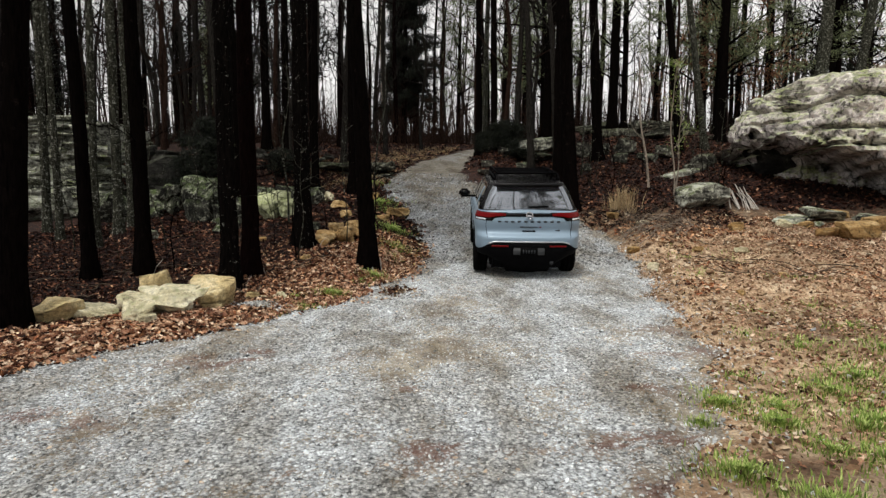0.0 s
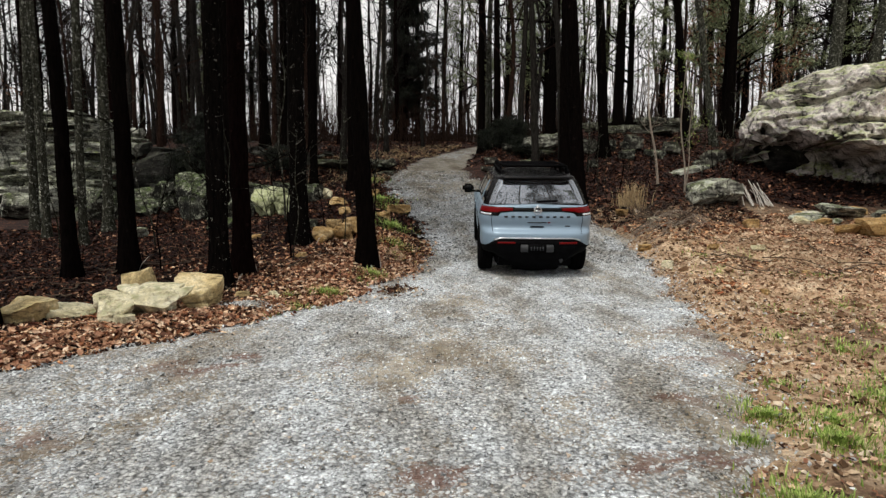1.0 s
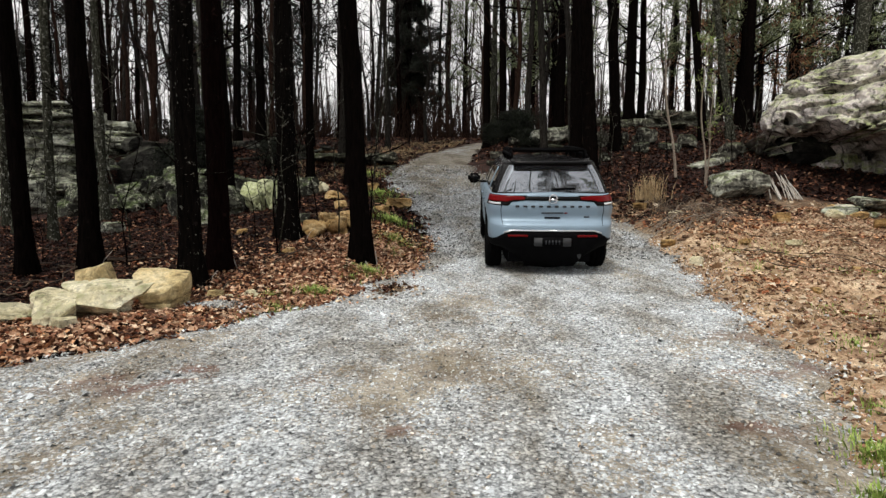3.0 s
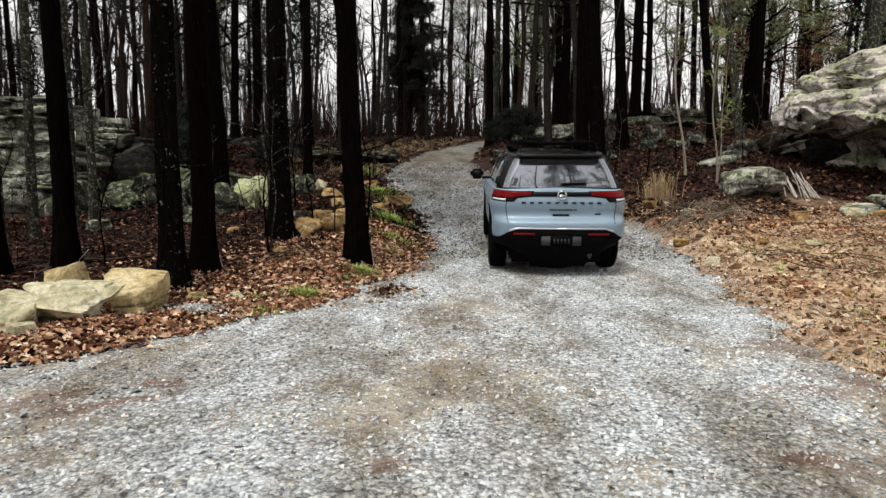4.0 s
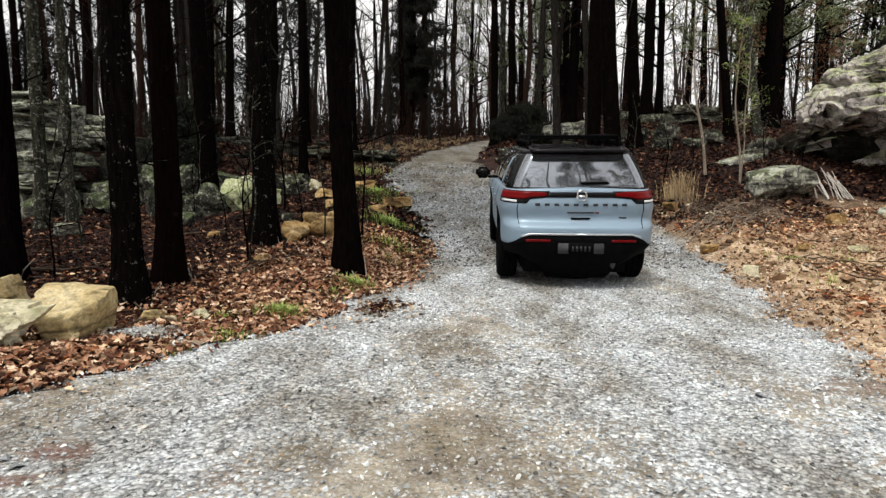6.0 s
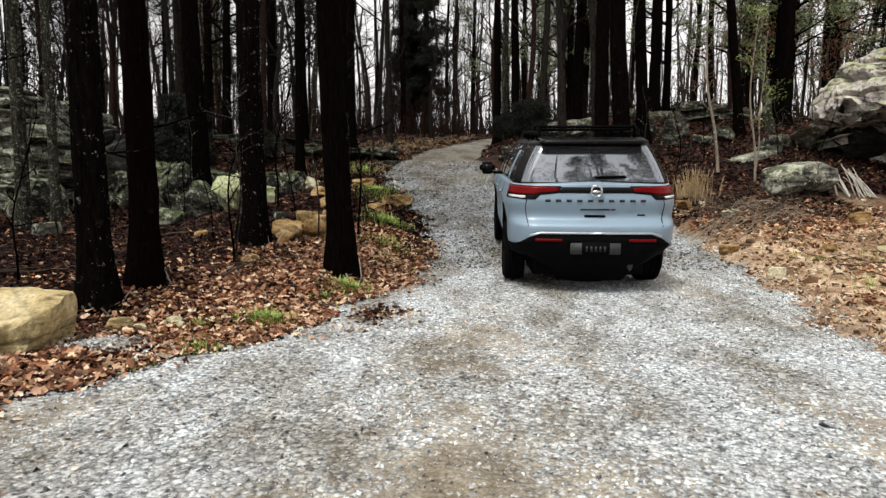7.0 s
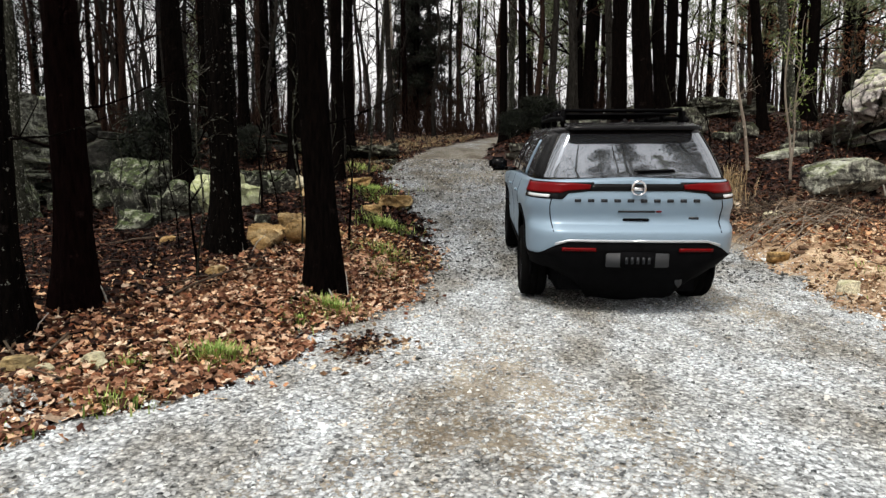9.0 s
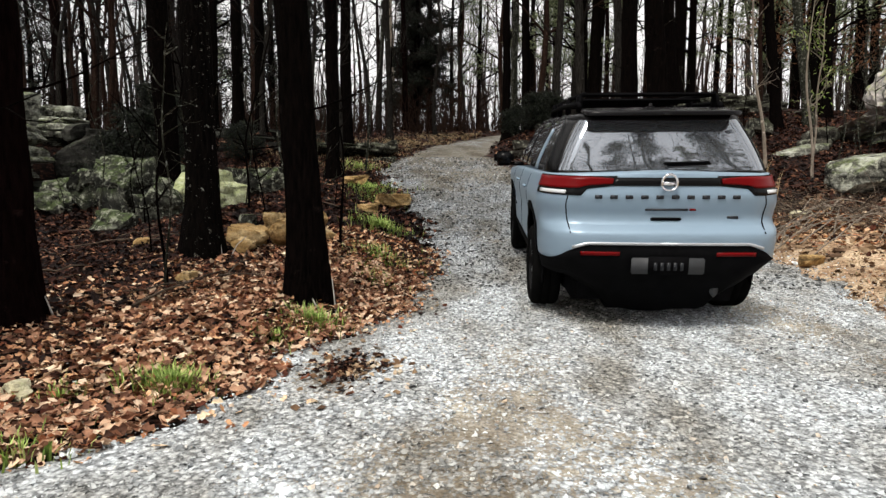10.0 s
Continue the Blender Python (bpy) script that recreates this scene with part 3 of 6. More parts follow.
for k, (x, y, w, d, h, mat, words) in enumerate([
        (-2.52, 12.85, 0.42, 0.36, 0.34, STONE_OCHRE, "tan sandstone lump in leaf litter"), (-2.2, 13.2, 0.5, 0.4, 0.36, STONE_OCHRE, "tan sandstone lump beside a trunk"),
        (-1.9, 13.6, 0.4, 0.3, 0.26, STONE_OCHRE, "rounded tan sandstone in leaf litter"), (-2.45, 13.7, 0.36, 0.4, 0.42, STONE_OCHRE, "upright tan sandstone in leaf litter"),
        (-2.15, 14.3, 0.3, 0.3, 0.3, STONE_OCHRE, "mossy tan stone under the trees"), (-1.24, 16.4, 0.62, 0.45, 0.3, STONE_OCHRE, "tan stone at the edge of the track"),
        (-1.6, 15.8, 0.4, 0.3, 0.18, STONE_OCHRE, "flat tan stone near the track"), (-3.0, 17.3, 0.5, 0.4, 0.3, STONE_OCHRE, "tan stone on the leafy bank"),
        (-2.62, 16.0, 0.4, 0.3, 0.22, STONE_OCHRE, "tan stone on the leafy bank"), (-2.7, 11.65, 0.26, 0.2, 0.13, STONE_OCHRE, "small pale stone in dead leaves"),
        (-3.1, 14.4, 0.3, 0.3, 0.26, STONE_LICHEN, "small mossy stone under the trees"), (-2.3, 18.5, 0.5, 0.4, 0.26, STONE_OCHRE, "tan stone low in leaf litter"),
        (-3.6, 18.6, 0.8, 0.5, 0.35, STONE_PALE, "lichened grey stone on the bank"), (-6.9, 13.8, 0.75, 0.4, 0.27, STONE_BED, "flat grey-green stone on the wood floor"),
        (-2.5, 9.15, 0.2, 0.14, 0.08, STONE_PALE, "small pale stone in dead leaves"), (-4.1, 13.4, 0.22, 0.16, 0.13, STONE_OCHRE, "small stone in dead leaves")]):
    rock_at("loose_stone", x, y, (w, d, h), 40 + k, mat, words, 37 * k, group=pile, boxy=0.1, cuts=8, rough=0.12, lumps=0.12, detail=4, reach_at=(0.5, 0.8), crisp=30)

# mossy boulders in the hollow
hollow = "boulders in the hollow"
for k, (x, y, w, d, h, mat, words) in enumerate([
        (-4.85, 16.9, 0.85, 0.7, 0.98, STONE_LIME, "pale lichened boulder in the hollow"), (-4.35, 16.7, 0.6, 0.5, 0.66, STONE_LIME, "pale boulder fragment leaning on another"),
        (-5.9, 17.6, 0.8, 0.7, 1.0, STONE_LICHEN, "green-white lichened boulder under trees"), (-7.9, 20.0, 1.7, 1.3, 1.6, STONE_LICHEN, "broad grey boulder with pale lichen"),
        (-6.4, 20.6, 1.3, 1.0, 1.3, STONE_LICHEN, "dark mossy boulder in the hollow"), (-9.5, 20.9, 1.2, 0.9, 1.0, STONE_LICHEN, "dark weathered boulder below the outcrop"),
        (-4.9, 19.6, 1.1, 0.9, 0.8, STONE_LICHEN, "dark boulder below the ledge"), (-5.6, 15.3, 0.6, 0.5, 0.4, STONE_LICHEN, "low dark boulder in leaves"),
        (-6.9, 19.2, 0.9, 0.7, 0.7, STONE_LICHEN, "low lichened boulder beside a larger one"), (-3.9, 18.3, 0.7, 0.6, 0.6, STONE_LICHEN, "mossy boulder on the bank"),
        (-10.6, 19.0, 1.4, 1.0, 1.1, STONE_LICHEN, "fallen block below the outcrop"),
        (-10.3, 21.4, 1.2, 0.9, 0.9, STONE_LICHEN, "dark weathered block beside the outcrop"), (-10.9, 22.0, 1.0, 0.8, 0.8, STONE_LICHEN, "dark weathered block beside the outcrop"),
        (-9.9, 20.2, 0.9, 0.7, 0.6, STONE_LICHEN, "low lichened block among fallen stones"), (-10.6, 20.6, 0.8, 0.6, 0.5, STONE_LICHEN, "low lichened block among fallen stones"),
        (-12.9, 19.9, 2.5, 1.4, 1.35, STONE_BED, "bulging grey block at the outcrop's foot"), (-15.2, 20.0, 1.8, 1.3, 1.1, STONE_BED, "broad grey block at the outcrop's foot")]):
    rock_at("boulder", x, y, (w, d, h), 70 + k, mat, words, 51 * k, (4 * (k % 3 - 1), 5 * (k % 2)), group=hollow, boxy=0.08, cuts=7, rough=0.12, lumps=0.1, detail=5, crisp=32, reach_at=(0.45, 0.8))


# layered outcrops: each slab is a piece of its own
SLABS = {}


def outcrop(name, label, x0, x1, y, foot, top, mat, seed, depth=1.6, group="layered rock outcrops", lean=0.12, courses=(0.1, 0.13, 0.17, 0.22, 0.3, 0.42), proud=0.3, massive=0.0, broken=0.0):
    base = thing(name, None, label, "rock outcrop", group, m=pose((x0 + x1) / 2, y, foot))
    r = np.random.RandomState(seed)
    if mat.name not in SLABS:
        SLABS[mat.name] = [rock_mesh("rock_slab", (1, 1, 1), 100 + 7 * k + len(SLABS), mat, boxy=0.02, cuts=7, rough=0.14, detail=3, reach_at=(0.72, 0.95), crisp=30) for k in range(12)]
    if massive and mat.name + "_block" not in SLABS:
        SLABS[mat.name + "_block"] = [rock_mesh("rock_slab", (1, 1, 1), 180 + 7 * k, mat, boxy=0.3 if mat is STONE_LEDGE else 0.03, cuts=8 if mat is STONE_LEDGE else 5, rough=0.09, detail=5, reach_at=(0.7, 0.95), crisp=28, lumps=0.07) for k in range(8)]
    if massive:
        core = part_of(base, "rock_slab", SLABS[mat.name + "_block"][seed % 8])
        core.matrix_basis = pose(-0.3, 0.55 * depth + 0.5, -0.2) @ Matrix.Diagonal((0.92 * (x1 - x0), depth, top - foot, 1))
    z, back = 0.0, 0.0
    while z < top - foot:
        big = z < massive * (top - foot)
        h = r.choice((0.26, 0.36, 0.5, 0.62)) if big else r.choice(courses)
        x = x0 + r.uniform(-0.5, 0.1)
        step_out = r.uniform(-1.0, 1.0)
        end = x1 + 0.35 * math.sin(1.3 * z + seed) + r.uniform(-0.15, 0.15) - 0.08 * z
        while x < end - 0.2:
            w = min(r.uniform(0.6, 2.0) if big else r.uniform(0.3, 1.1), max(0.3, end - x))
            ob = part_of(base, "rock_slab", SLABS[mat.name + "_block"][r.randint(8)] if big else SLABS[mat.name][r.randint(12)])
            d = depth * r.uniform(0.75, 1.1) * (1 if big or not massive else 0.4)
            ob.matrix_basis = pose(x + w / 2 - (x0 + x1) / 2, back + d / 2 + proud * (step_out + r.uniform(-0.7, 0.7) * (1 + broken)), z - 0.03 - 0.3 * h * broken * r.uniform(), r.uniform(-3, 3) * (1 + 3 * broken), r.uniform(-3.5, 3.5) * (1 + 2 * broken), r.uniform(-12, 12) * (1 + broken)) @ Matrix.Diagonal((w * 1.1, d, h * r.uniform(0.66, 0.95) * (1 + broken * r.uniform(-0.35, 0.35)), 1))
            x += w
        z += h + (0.15 if big and z + h >= massive * (top - foot) else 0)
        back += r.uniform(0.0, lean)
    return base


outcrop("rock_outcrop", "tall grey layered rock outcrop with lichen", -17.5, -11.85, 20.2, 0.1, 4.1, STONE_BED, 5, 2.4, courses=(0.12, 0.16, 0.2, 0.26), massive=0.72, broken=0.3)
outcrop("rock_outcrop", "receding grey rock face with mossy cap", -14.4, -11.9, 23.6, 0.4, 3.75, STONE_BED, 25, 2.4, lean=0.2, massive=0.7)
# the next two ledges carry their shade in the stone's colour
outcrop("rock_outcrop", "dark layered rock outcrop behind tree trunks", -11.7, -7.2, 22.6, 0.4, 3.0, STONE_SHADED, 6, 2.0, lean=0.35, proud=0.5, massive=0.8, broken=1.0)
outcrop("rock_outcrop", "low dark rock ledge above the hollow", -7.2, -4.4, 23.2, 1.4, 2.9, STONE_SHADED, 7, 2.0, lean=0.35, proud=0.5, massive=0.7, broken=1.0)
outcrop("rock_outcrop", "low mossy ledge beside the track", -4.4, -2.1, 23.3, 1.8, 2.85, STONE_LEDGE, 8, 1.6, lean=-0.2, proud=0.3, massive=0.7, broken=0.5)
outcrop("rock_outcrop", "low grey slab ledge on the slope", 3.6, 7.0, 27.2, 2.9, 4.0, STONE_LEDGE, 9, 2.2, lean=0.5, proud=0.6, massive=2.0, broken=0.7)
outcrop("rock_outcrop", "stepped grey rock ledge on the slope", 7.0, 12.6, 28.2, 3.7, 4.8, STONE_LEDGE, 10, 2.4, lean=0.6, proud=0.8, massive=2.0, broken=0.7)
outcrop("rock_outcrop", "mossy broken ledge under the trees", 5.6, 8.4, 24.4, 2.3, 3.3, STONE_LEDGE, 21, 1.4, lean=0.5, proud=0.6, massive=2.0, broken=0.7)
rock_at("boulder", 4.3, 26.4, (2.3, 1.1, 0.55), 201, STONE_BED, "long tilted grey slab on the slope", 12, (0, -9), group="slabs on the slope", lift=0.55, boxy=0.05, rough=0.1, detail=5)
for k, (x, y, w, h) in enumerate([(5.9, 25.2, 0.7, 0.6), (6.6, 25.0, 0.9, 0.45), (7.6, 25.3, 0.8, 0.7), (7.0, 23.6, 0.6, 0.4), (9.0, 24.6, 0.9, 0.5), (8.1, 24.0, 0.7, 0.3), (10.2, 23.4, 0.9, 0.45), (5.5, 23.0, 0.5, 0.3), (9.4, 22.4, 0.8, 0.3), (3.3, 24.6, 0.6, 0.35)]):
    rock_at("boulder", x, y, (w, w * 0.7, h), 240 + k, (STONE_LEDGE, STONE_LICHEN)[k % 2], "mossy broken block among leaves on the slope", 63 * k, (4 * (k % 3 - 1), 6 * (k % 2)), group="slabs on the slope", boxy=0.05, cuts=10, rough=0.08, detail=4, crisp=30)
rock_at("boulder", 7.42, 17.15, (1.4, 0.8, 0.74), 203, STONE_BED, "rounded grey-green boulder on the bank", 8, group="boulders on the bank", boxy=0.35, cuts=7, rough=0.09, detail=5, planes=(((0.2, -0.5, -0.8), 0.6), ((-0.8, -0.2, 0.6), 0.7)))
rock_at("boulder", 8.3, 21.2, (1.5, 0.6, 0.2), 204, STONE_BED, "thin tilted grey slab among leaves", 20, (0, -12), group="boulders on the bank", boxy=0.03, rough=0.1)
for k, (x, y, w) in enumerate([(5.1, 15.2, 0.3), (4.6, 16.2, 0.35), (5.9, 15.9, 0.25), (6.7, 13.3, 0.3), (5.6, 13.0, 0.24), (7.5, 15.2, 0.5), (8.9, 15.6, 0.45), (9.6, 14.8, 0.5), (4.4, 13.6, 0.3),
                              (4.25, 11.9, 0.3), (3.9, 17.9, 0.3), (3.3, 19.4, 0.4), (2.3, 21.4, 0.4), (6.1, 10.6, 0.2), (4.8, 9.4, 0.16), (1.6, 23.4, 0.5), (1.9, 24.9, 0.6), (2.6, 26.0, 0.6)]):
    rock_at("loose_stone", x, y, (w, w * 0.7, w * 0.5), 220 + k, STONE_LEDGE if k > 14 else STONE_OCHRE if k % 3 else STONE_PALE, "stone half sunk in the bank", 47 * k, group="stones on the bank", boxy=0.1, cuts=8, rough=0.1, detail=3, reach_at=(0.5, 0.8), crisp=30)


def great_boulder():
    """The great weathered boulder: a domed cap over broken lumps and thin layers, hollowed underneath on one side."""
    v, f = BALLS[7]
    v0 = v
    v = np.sign(v) * np.abs(v) ** 0.62
    r = np.random.RandomState(31)
    for _ in range(10):
        d = r.normal(size=3) * (1, 1, 0.5)
        d /= np.linalg.norm(d)
        over = np.maximum(v @ d - (v @ d).max() * r.uniform(0.82, 0.93), 0)
        v = v - 0.85 * over[:, None] * d
    v[:, 1] *= 1 + 0.34 * step(0.5, -0.5, v[:, 2])
    v = v * (4.45, 3.4, 2.9)
    n = v0 * (1, 1, 0.5)
    soft = v + 0.30 * np.stack([fbm(v, 0.8, 70 + k, 4) for k in range(3)], -1)
    own, rim = cells(soft * (0.8, 1.0, 1.5), 0.7, 41)
    own2, rim2 = cells(soft * (0.8, 1.0, 1.7), 1.9, 43)
    lay = v @ np.array([0.14, 0.05, 1.0]) + 0.36 * fbm(v, 0.4, 32, 5)
    low = step(1.3, 0.1, v[:, 2] + 0.3 * fbm(v, 0.5, 48, 3))
    groove = low * (0.30 * np.exp(-((rim / 0.08) ** 2)) + 0.12 * np.exp(-((rim2 / 0.10) ** 2)))
    for k, (at, wide, deep) in enumerate(((-1.1, 0.05, 0.3), (-0.5, 0.05, 0.4), (0.1, 0.06, 0.4), (0.65, 0.05, 0.22), (1.2, 0.07, 0.65), (1.75, 0.05, 0.25), (2.2, 0.05, 0.15))):
        groove += deep * np.clip(0.35 + 2.2 * fbm(v, 0.5, 60 + k, 4), 0, 1) * np.exp(-(((lay - at) / wide) ** 2))
    thin = step(-0.3, -1.4, v[:, 2]) * step(0.5, 2.0, v[:, 0])
    leaf = (lay / 0.17 + 0.5 * fbm(v, 1.3, 35, 3)) % 1.0
    v = v + n * (0.20 * fbm(v, 0.5, 33, 4) + 0.30 * low * own + (0.03 + 0.12 * low) * own2 + 0.09 * fbm(v, 2.2, 34, 5, 0.68) - 0.10 * np.clip(fbm(v, 1.7, 37, 4, 0.6, True) - 0.8, 0, 1) + 0.03 * fbm(v, 7.0, 36, 3, 0.6) - groove + 0.16 * thin * (leaf - 0.5))[:, None]
    # the hollow under the overhang
    den = step(1.1, 0.95, v[:, 2] + 0.95 * (v[:, 0] + 4.4) + 0.45 * fbm(v, 0.8, 46, 4)) * step(-1.3, -1.6, v[:, 0]) * step(4.2, 3.6, v[:, 1])
    v[:, 0] += 1.8 * den
    v[:, 1] += 3.0 * den
    me = mesh_from("great_boulder", v, f, STONE, True)
    me.set_sharp_from_angle(angle=radians(40))
    return me


thing("great_boulder", great_boulder(), "huge grey lichen-covered boulder with a dark hollow underneath", "boulder", m=pose(14.7, 20.6, 2.5, 0, 3, 14))
# ---- trees ----
def tube(points, radii, sides, shape=None):
    points, radii = np.asarray(points, float), np.asarray(radii, float)
    n = len(points)
    way = np.gradient(points, axis=0)
    way /= np.linalg.norm(way, axis=1)[:, None] + 1e-9
    ref = np.where(np.abs(way[:, 2:3]) > 0.9, np.array([[1.0, 0, 0]]), np.array([[0, 0, 1.0]]))
    a = np.cross(way, ref)
    a /= np.linalg.norm(a, axis=1)[:, None] + 1e-9
    b = np.cross(way, a)
    t = np.arange(sides) * 2 * np.pi / sides
    r = radii[:, None] * (np.ones((n, sides)) if shape is None else shape)
    v = points[:, None] + r[..., None] * (np.cos(t)[None, :, None] * a[:, None] + np.sin(t)[None, :, None] * b[:, None])
    i = np.arange(n * sides).reshape(n, sides)
    j = np.roll(i, -1, 1)
    q = np.stack([i[:-1], j[:-1], j[1:], i[1:]], -1).reshape(-1, 4)
    return v.reshape(-1, 3), q


def joined(name, bits, mat, smooth=True):
    vs, fs, k = [], [], 0
    for v, q in bits:
        vs.append(v)
        fs.append(q + k)
        k += len(v)
    return mesh_from(name, np.concatenate(vs), np.concatenate(fs), mat, smooth)


def trunk_line(r, height, bend, lean, n):
    h = np.linspace(0, 1, n)
    ph = r.uniform(0, 6.3, 4)
    x = lean[0] * h * height + bend * (np.sin(2.2 * h * 3 + ph[0]) - np.sin(ph[0])) * h + 0.3 * bend * np.sin(13 * h + ph[1]) * h
    y = lean[1] * h * height + bend * (np.sin(2.2 * h * 3 + ph[2]) - np.sin(ph[2])) * h + 0.3 * bend * np.sin(11 * h + ph[3]) * h
    return np.stack([x, y, h * height], -1)


def trunk_bits(r, line, radius, sides, flare=0.7):
    n = len(line)
    z = line[:, 2]
    rad = radius * (1 - 0.75 * (z / z[-1]) ** 1.1) * (1 + flare * np.exp(-z / (1.6 * radius + 0.05)))
    t = np.arange(sides) * 2 * np.pi / sides
    k, ph = r.randint(4, 7), r.uniform(0, 6.3)
    lobes = 0.22 * np.exp(-z / 0.35)[:, None] * np.cos(k * t + ph)[None]
    knots = 0.05 * np.sin(3 * t[None] + 2.1 * z[:, None] + ph) + 0.035 * np.sin(5 * t[None] - 5.3 * z[:, None]) + 0.03 * r.normal(size=(n, sides))
    line = line.copy()
    line[0, 2] -= 0.25
    return tube(line, rad, sides, 1 + lobes + knots), rad


def grow(r, bits, start, way, length, radius, depth, droop=0.0):
    """A limb with its side shoots, into bits."""
    n = 5 if depth else 4
    pts = [np.array(start, float)]
    d = np.array(way, float)
    for _ in range(n - 1):
        d = d + r.normal(size=3) * 0.16 + (0, 0, 0.10 - droop)
        d /= np.linalg.norm(d)
        pts.append(pts[-1] + d * length / (n - 1))
    pts = np.array(pts)
    bits.append(tube(pts, np.linspace(radius, radius * 0.3, n), 4 if depth > 1 else 3))
    if depth:
        for _ in range(r.randint(2, 5)):
            k = r.randint(1, n)
            side = r.normal(size=3)
            side -= side @ d * d
            side /= np.linalg.norm(side)
            grow(r, bits, pts[k], 0.65 * (pts[k] - pts[k - 1]) / np.linalg.norm(pts[k] - pts[k - 1]) + 0.75 * side, length * r.uniform(0.4, 0.65), radius * 0.5, depth - 1, droop)


def bare_branches(r, line, rad, first, count, reach, depth=2):
    bits = []
    for _ in range(count):
        k = int(np.clip(r.uniform(first, 0.97) * len(line), 1, len(line) - 2))
        a = r.uniform(0, 6.3)
        up = r.uniform(0.25, 1.1)
        size = reach * (1.15 - k / len(line)) * r.uniform(0.6, 1.2)
        grow(r, bits, line[k], np.array([np.cos(a), np.sin(a), up]) / np.hypot(1, up), size, max(0.012, rad[k] * r.uniform(0.25, 0.45)), depth)
    return bits


def spray(r, centres, count, size, flat=0.4):
    """Small leaf or needle blades scattered round centres: quads."""
    c = np.repeat(np.asarray(centres), count, 0)
    m = len(c)
    c = c + r.normal(size=(m, 3)) * size * (1.0, 1.0, flat)
    a, b = r.normal(size=(m, 3)), r.normal(size=(m, 3))
    a /= np.linalg.norm(a, axis=1)[:, None]
    b -= (a * b).sum(1)[:, None] * a
    b /= np.linalg.norm(b, axis=1)[:, None]
    l = size * r.uniform(0.25, 0.5, (m, 1))
    w = l * 0.22
    v = np.stack([c - a * l, c + b * w, c + a * l, c - b * w], 1).reshape(-1, 3)
    return v, np.arange(4 * m).reshape(m, 4)


def build_tree(label, seed, radius, height, bark, lean=(0, 0), bend=0.12, first=0.35, count=16, reach=3.2, sides=14, rings=60, group="", foliage=None, depth=2, snags=0, leaves=(9, 0.34), name="tree"):
    r = np.random.RandomState(seed)
    root = thing(name, None, label, name, group)
    line = trunk_line(r, height, bend, lean, rings)
    t, rad = trunk_bits(r, line, radius, sides)
    part_of(root, "trunk", joined("trunk", [t], bark))
    bits = bare_branches(r, line, rad, first, count, reach, depth)
    if snags:
        for _ in range(snags):
            k = int(r.uniform(0.05, first) * rings)
            a = r.uniform(0, 6.3)
            grow(r, bits, line[k], (np.cos(a), np.sin(a), r.uniform(-0.1, 0.5)), r.uniform(0.3, 1.1), 0.014, 1)
    part_of(root, "crown", joined("crown", bits, bark), "bare branches" if not foliage else "")
    if foliage:
        ends = np.concatenate([b[0][-4:] for b in bits])
        v, q = spray(r, ends[r.permutation(len(ends))[:700]], leaves[0], leaves[1])
        part_of(root, "foliage", mesh_from("foliage", v, q, foliage), "dark leaves" if name == "shrub" else "withered leaves" if foliage is RUST else "sparse green leaves" if foliage is GRASS else "needles")
    return root


def plant(root, x, y, turn=0.0, size=1.0):
    root.matrix_basis = pose(x, y, float(ground_z(x, y)) - 0.02, 0, 0, turn) @ Matrix.Scale(size, 4)
    return root


# added boulder: its dark stone stands in for the hollow's deep shade
rock_at("boulder", 12.4, 22.2, (2.3, 1.6, 1.25), 290, STONE_SHADED, "added dark boulder standing in for the hollow's shade", 20, group="boulders on the bank", boxy=0.4)
for x, y, w, h, k in ((10.2, 14.6, 0.85, 0.5, 0), (11.1, 15.3, 0.7, 0.4, 1), (9.4, 16.1, 1.1, 0.2, 2), (10.5, 16.5, 1.4, 0.22, 3), (11.8, 16.2, 1.2, 0.3, 4)):
    rock_at("loose_stone", x, y, (w, w * 0.65, h), 295 + k, (STONE_OCHRE, STONE_BED)[k > 1], "tan stone bedded in the earth bank" if k < 2 else "thin ledge at the foot of the great boulder", 25 * k, (3, -4), group="split slabs", boxy=0.06, cuts=8, rough=0.1, detail=4, crisp=30)
# split slabs at the great boulder's foot
rr = np.random.RandomState(12)
for k in range(22):
    x, y = rr.uniform(9.4, 13.5), rr.uniform(15.6, 16.7)
    w = rr.uniform(0.2, 0.65)
    rock_at("loose_stone", x, y, (w, w * 0.6, w * rr.uniform(0.15, 0.4)), 260 + k, (STONE, STONE_OCHRE, STONE_BED)[k % 3], "split slab at the foot of the great boulder", rr.uniform(0, 360), (rr.uniform(-8, 8), rr.uniform(-8, 8)), group="split slabs", boxy=0.06, cuts=10, detail=4)

# a dead trunk fallen against the great boulder
dead = trunk_line(np.random.RandomState(8), 6.2, 0.12, (0, 0), 16)
v, q = tube(dead, np.linspace(0.13, 0.07, 16), 9)
thing("dead_trunk", mesh_from("dead_trunk", v, q, BARK_PALE, True), "pale dead trunk leaning over the great boulder", "tree trunk", m=pose(13.0, 22.4, 4.6, 0, 62, 0))

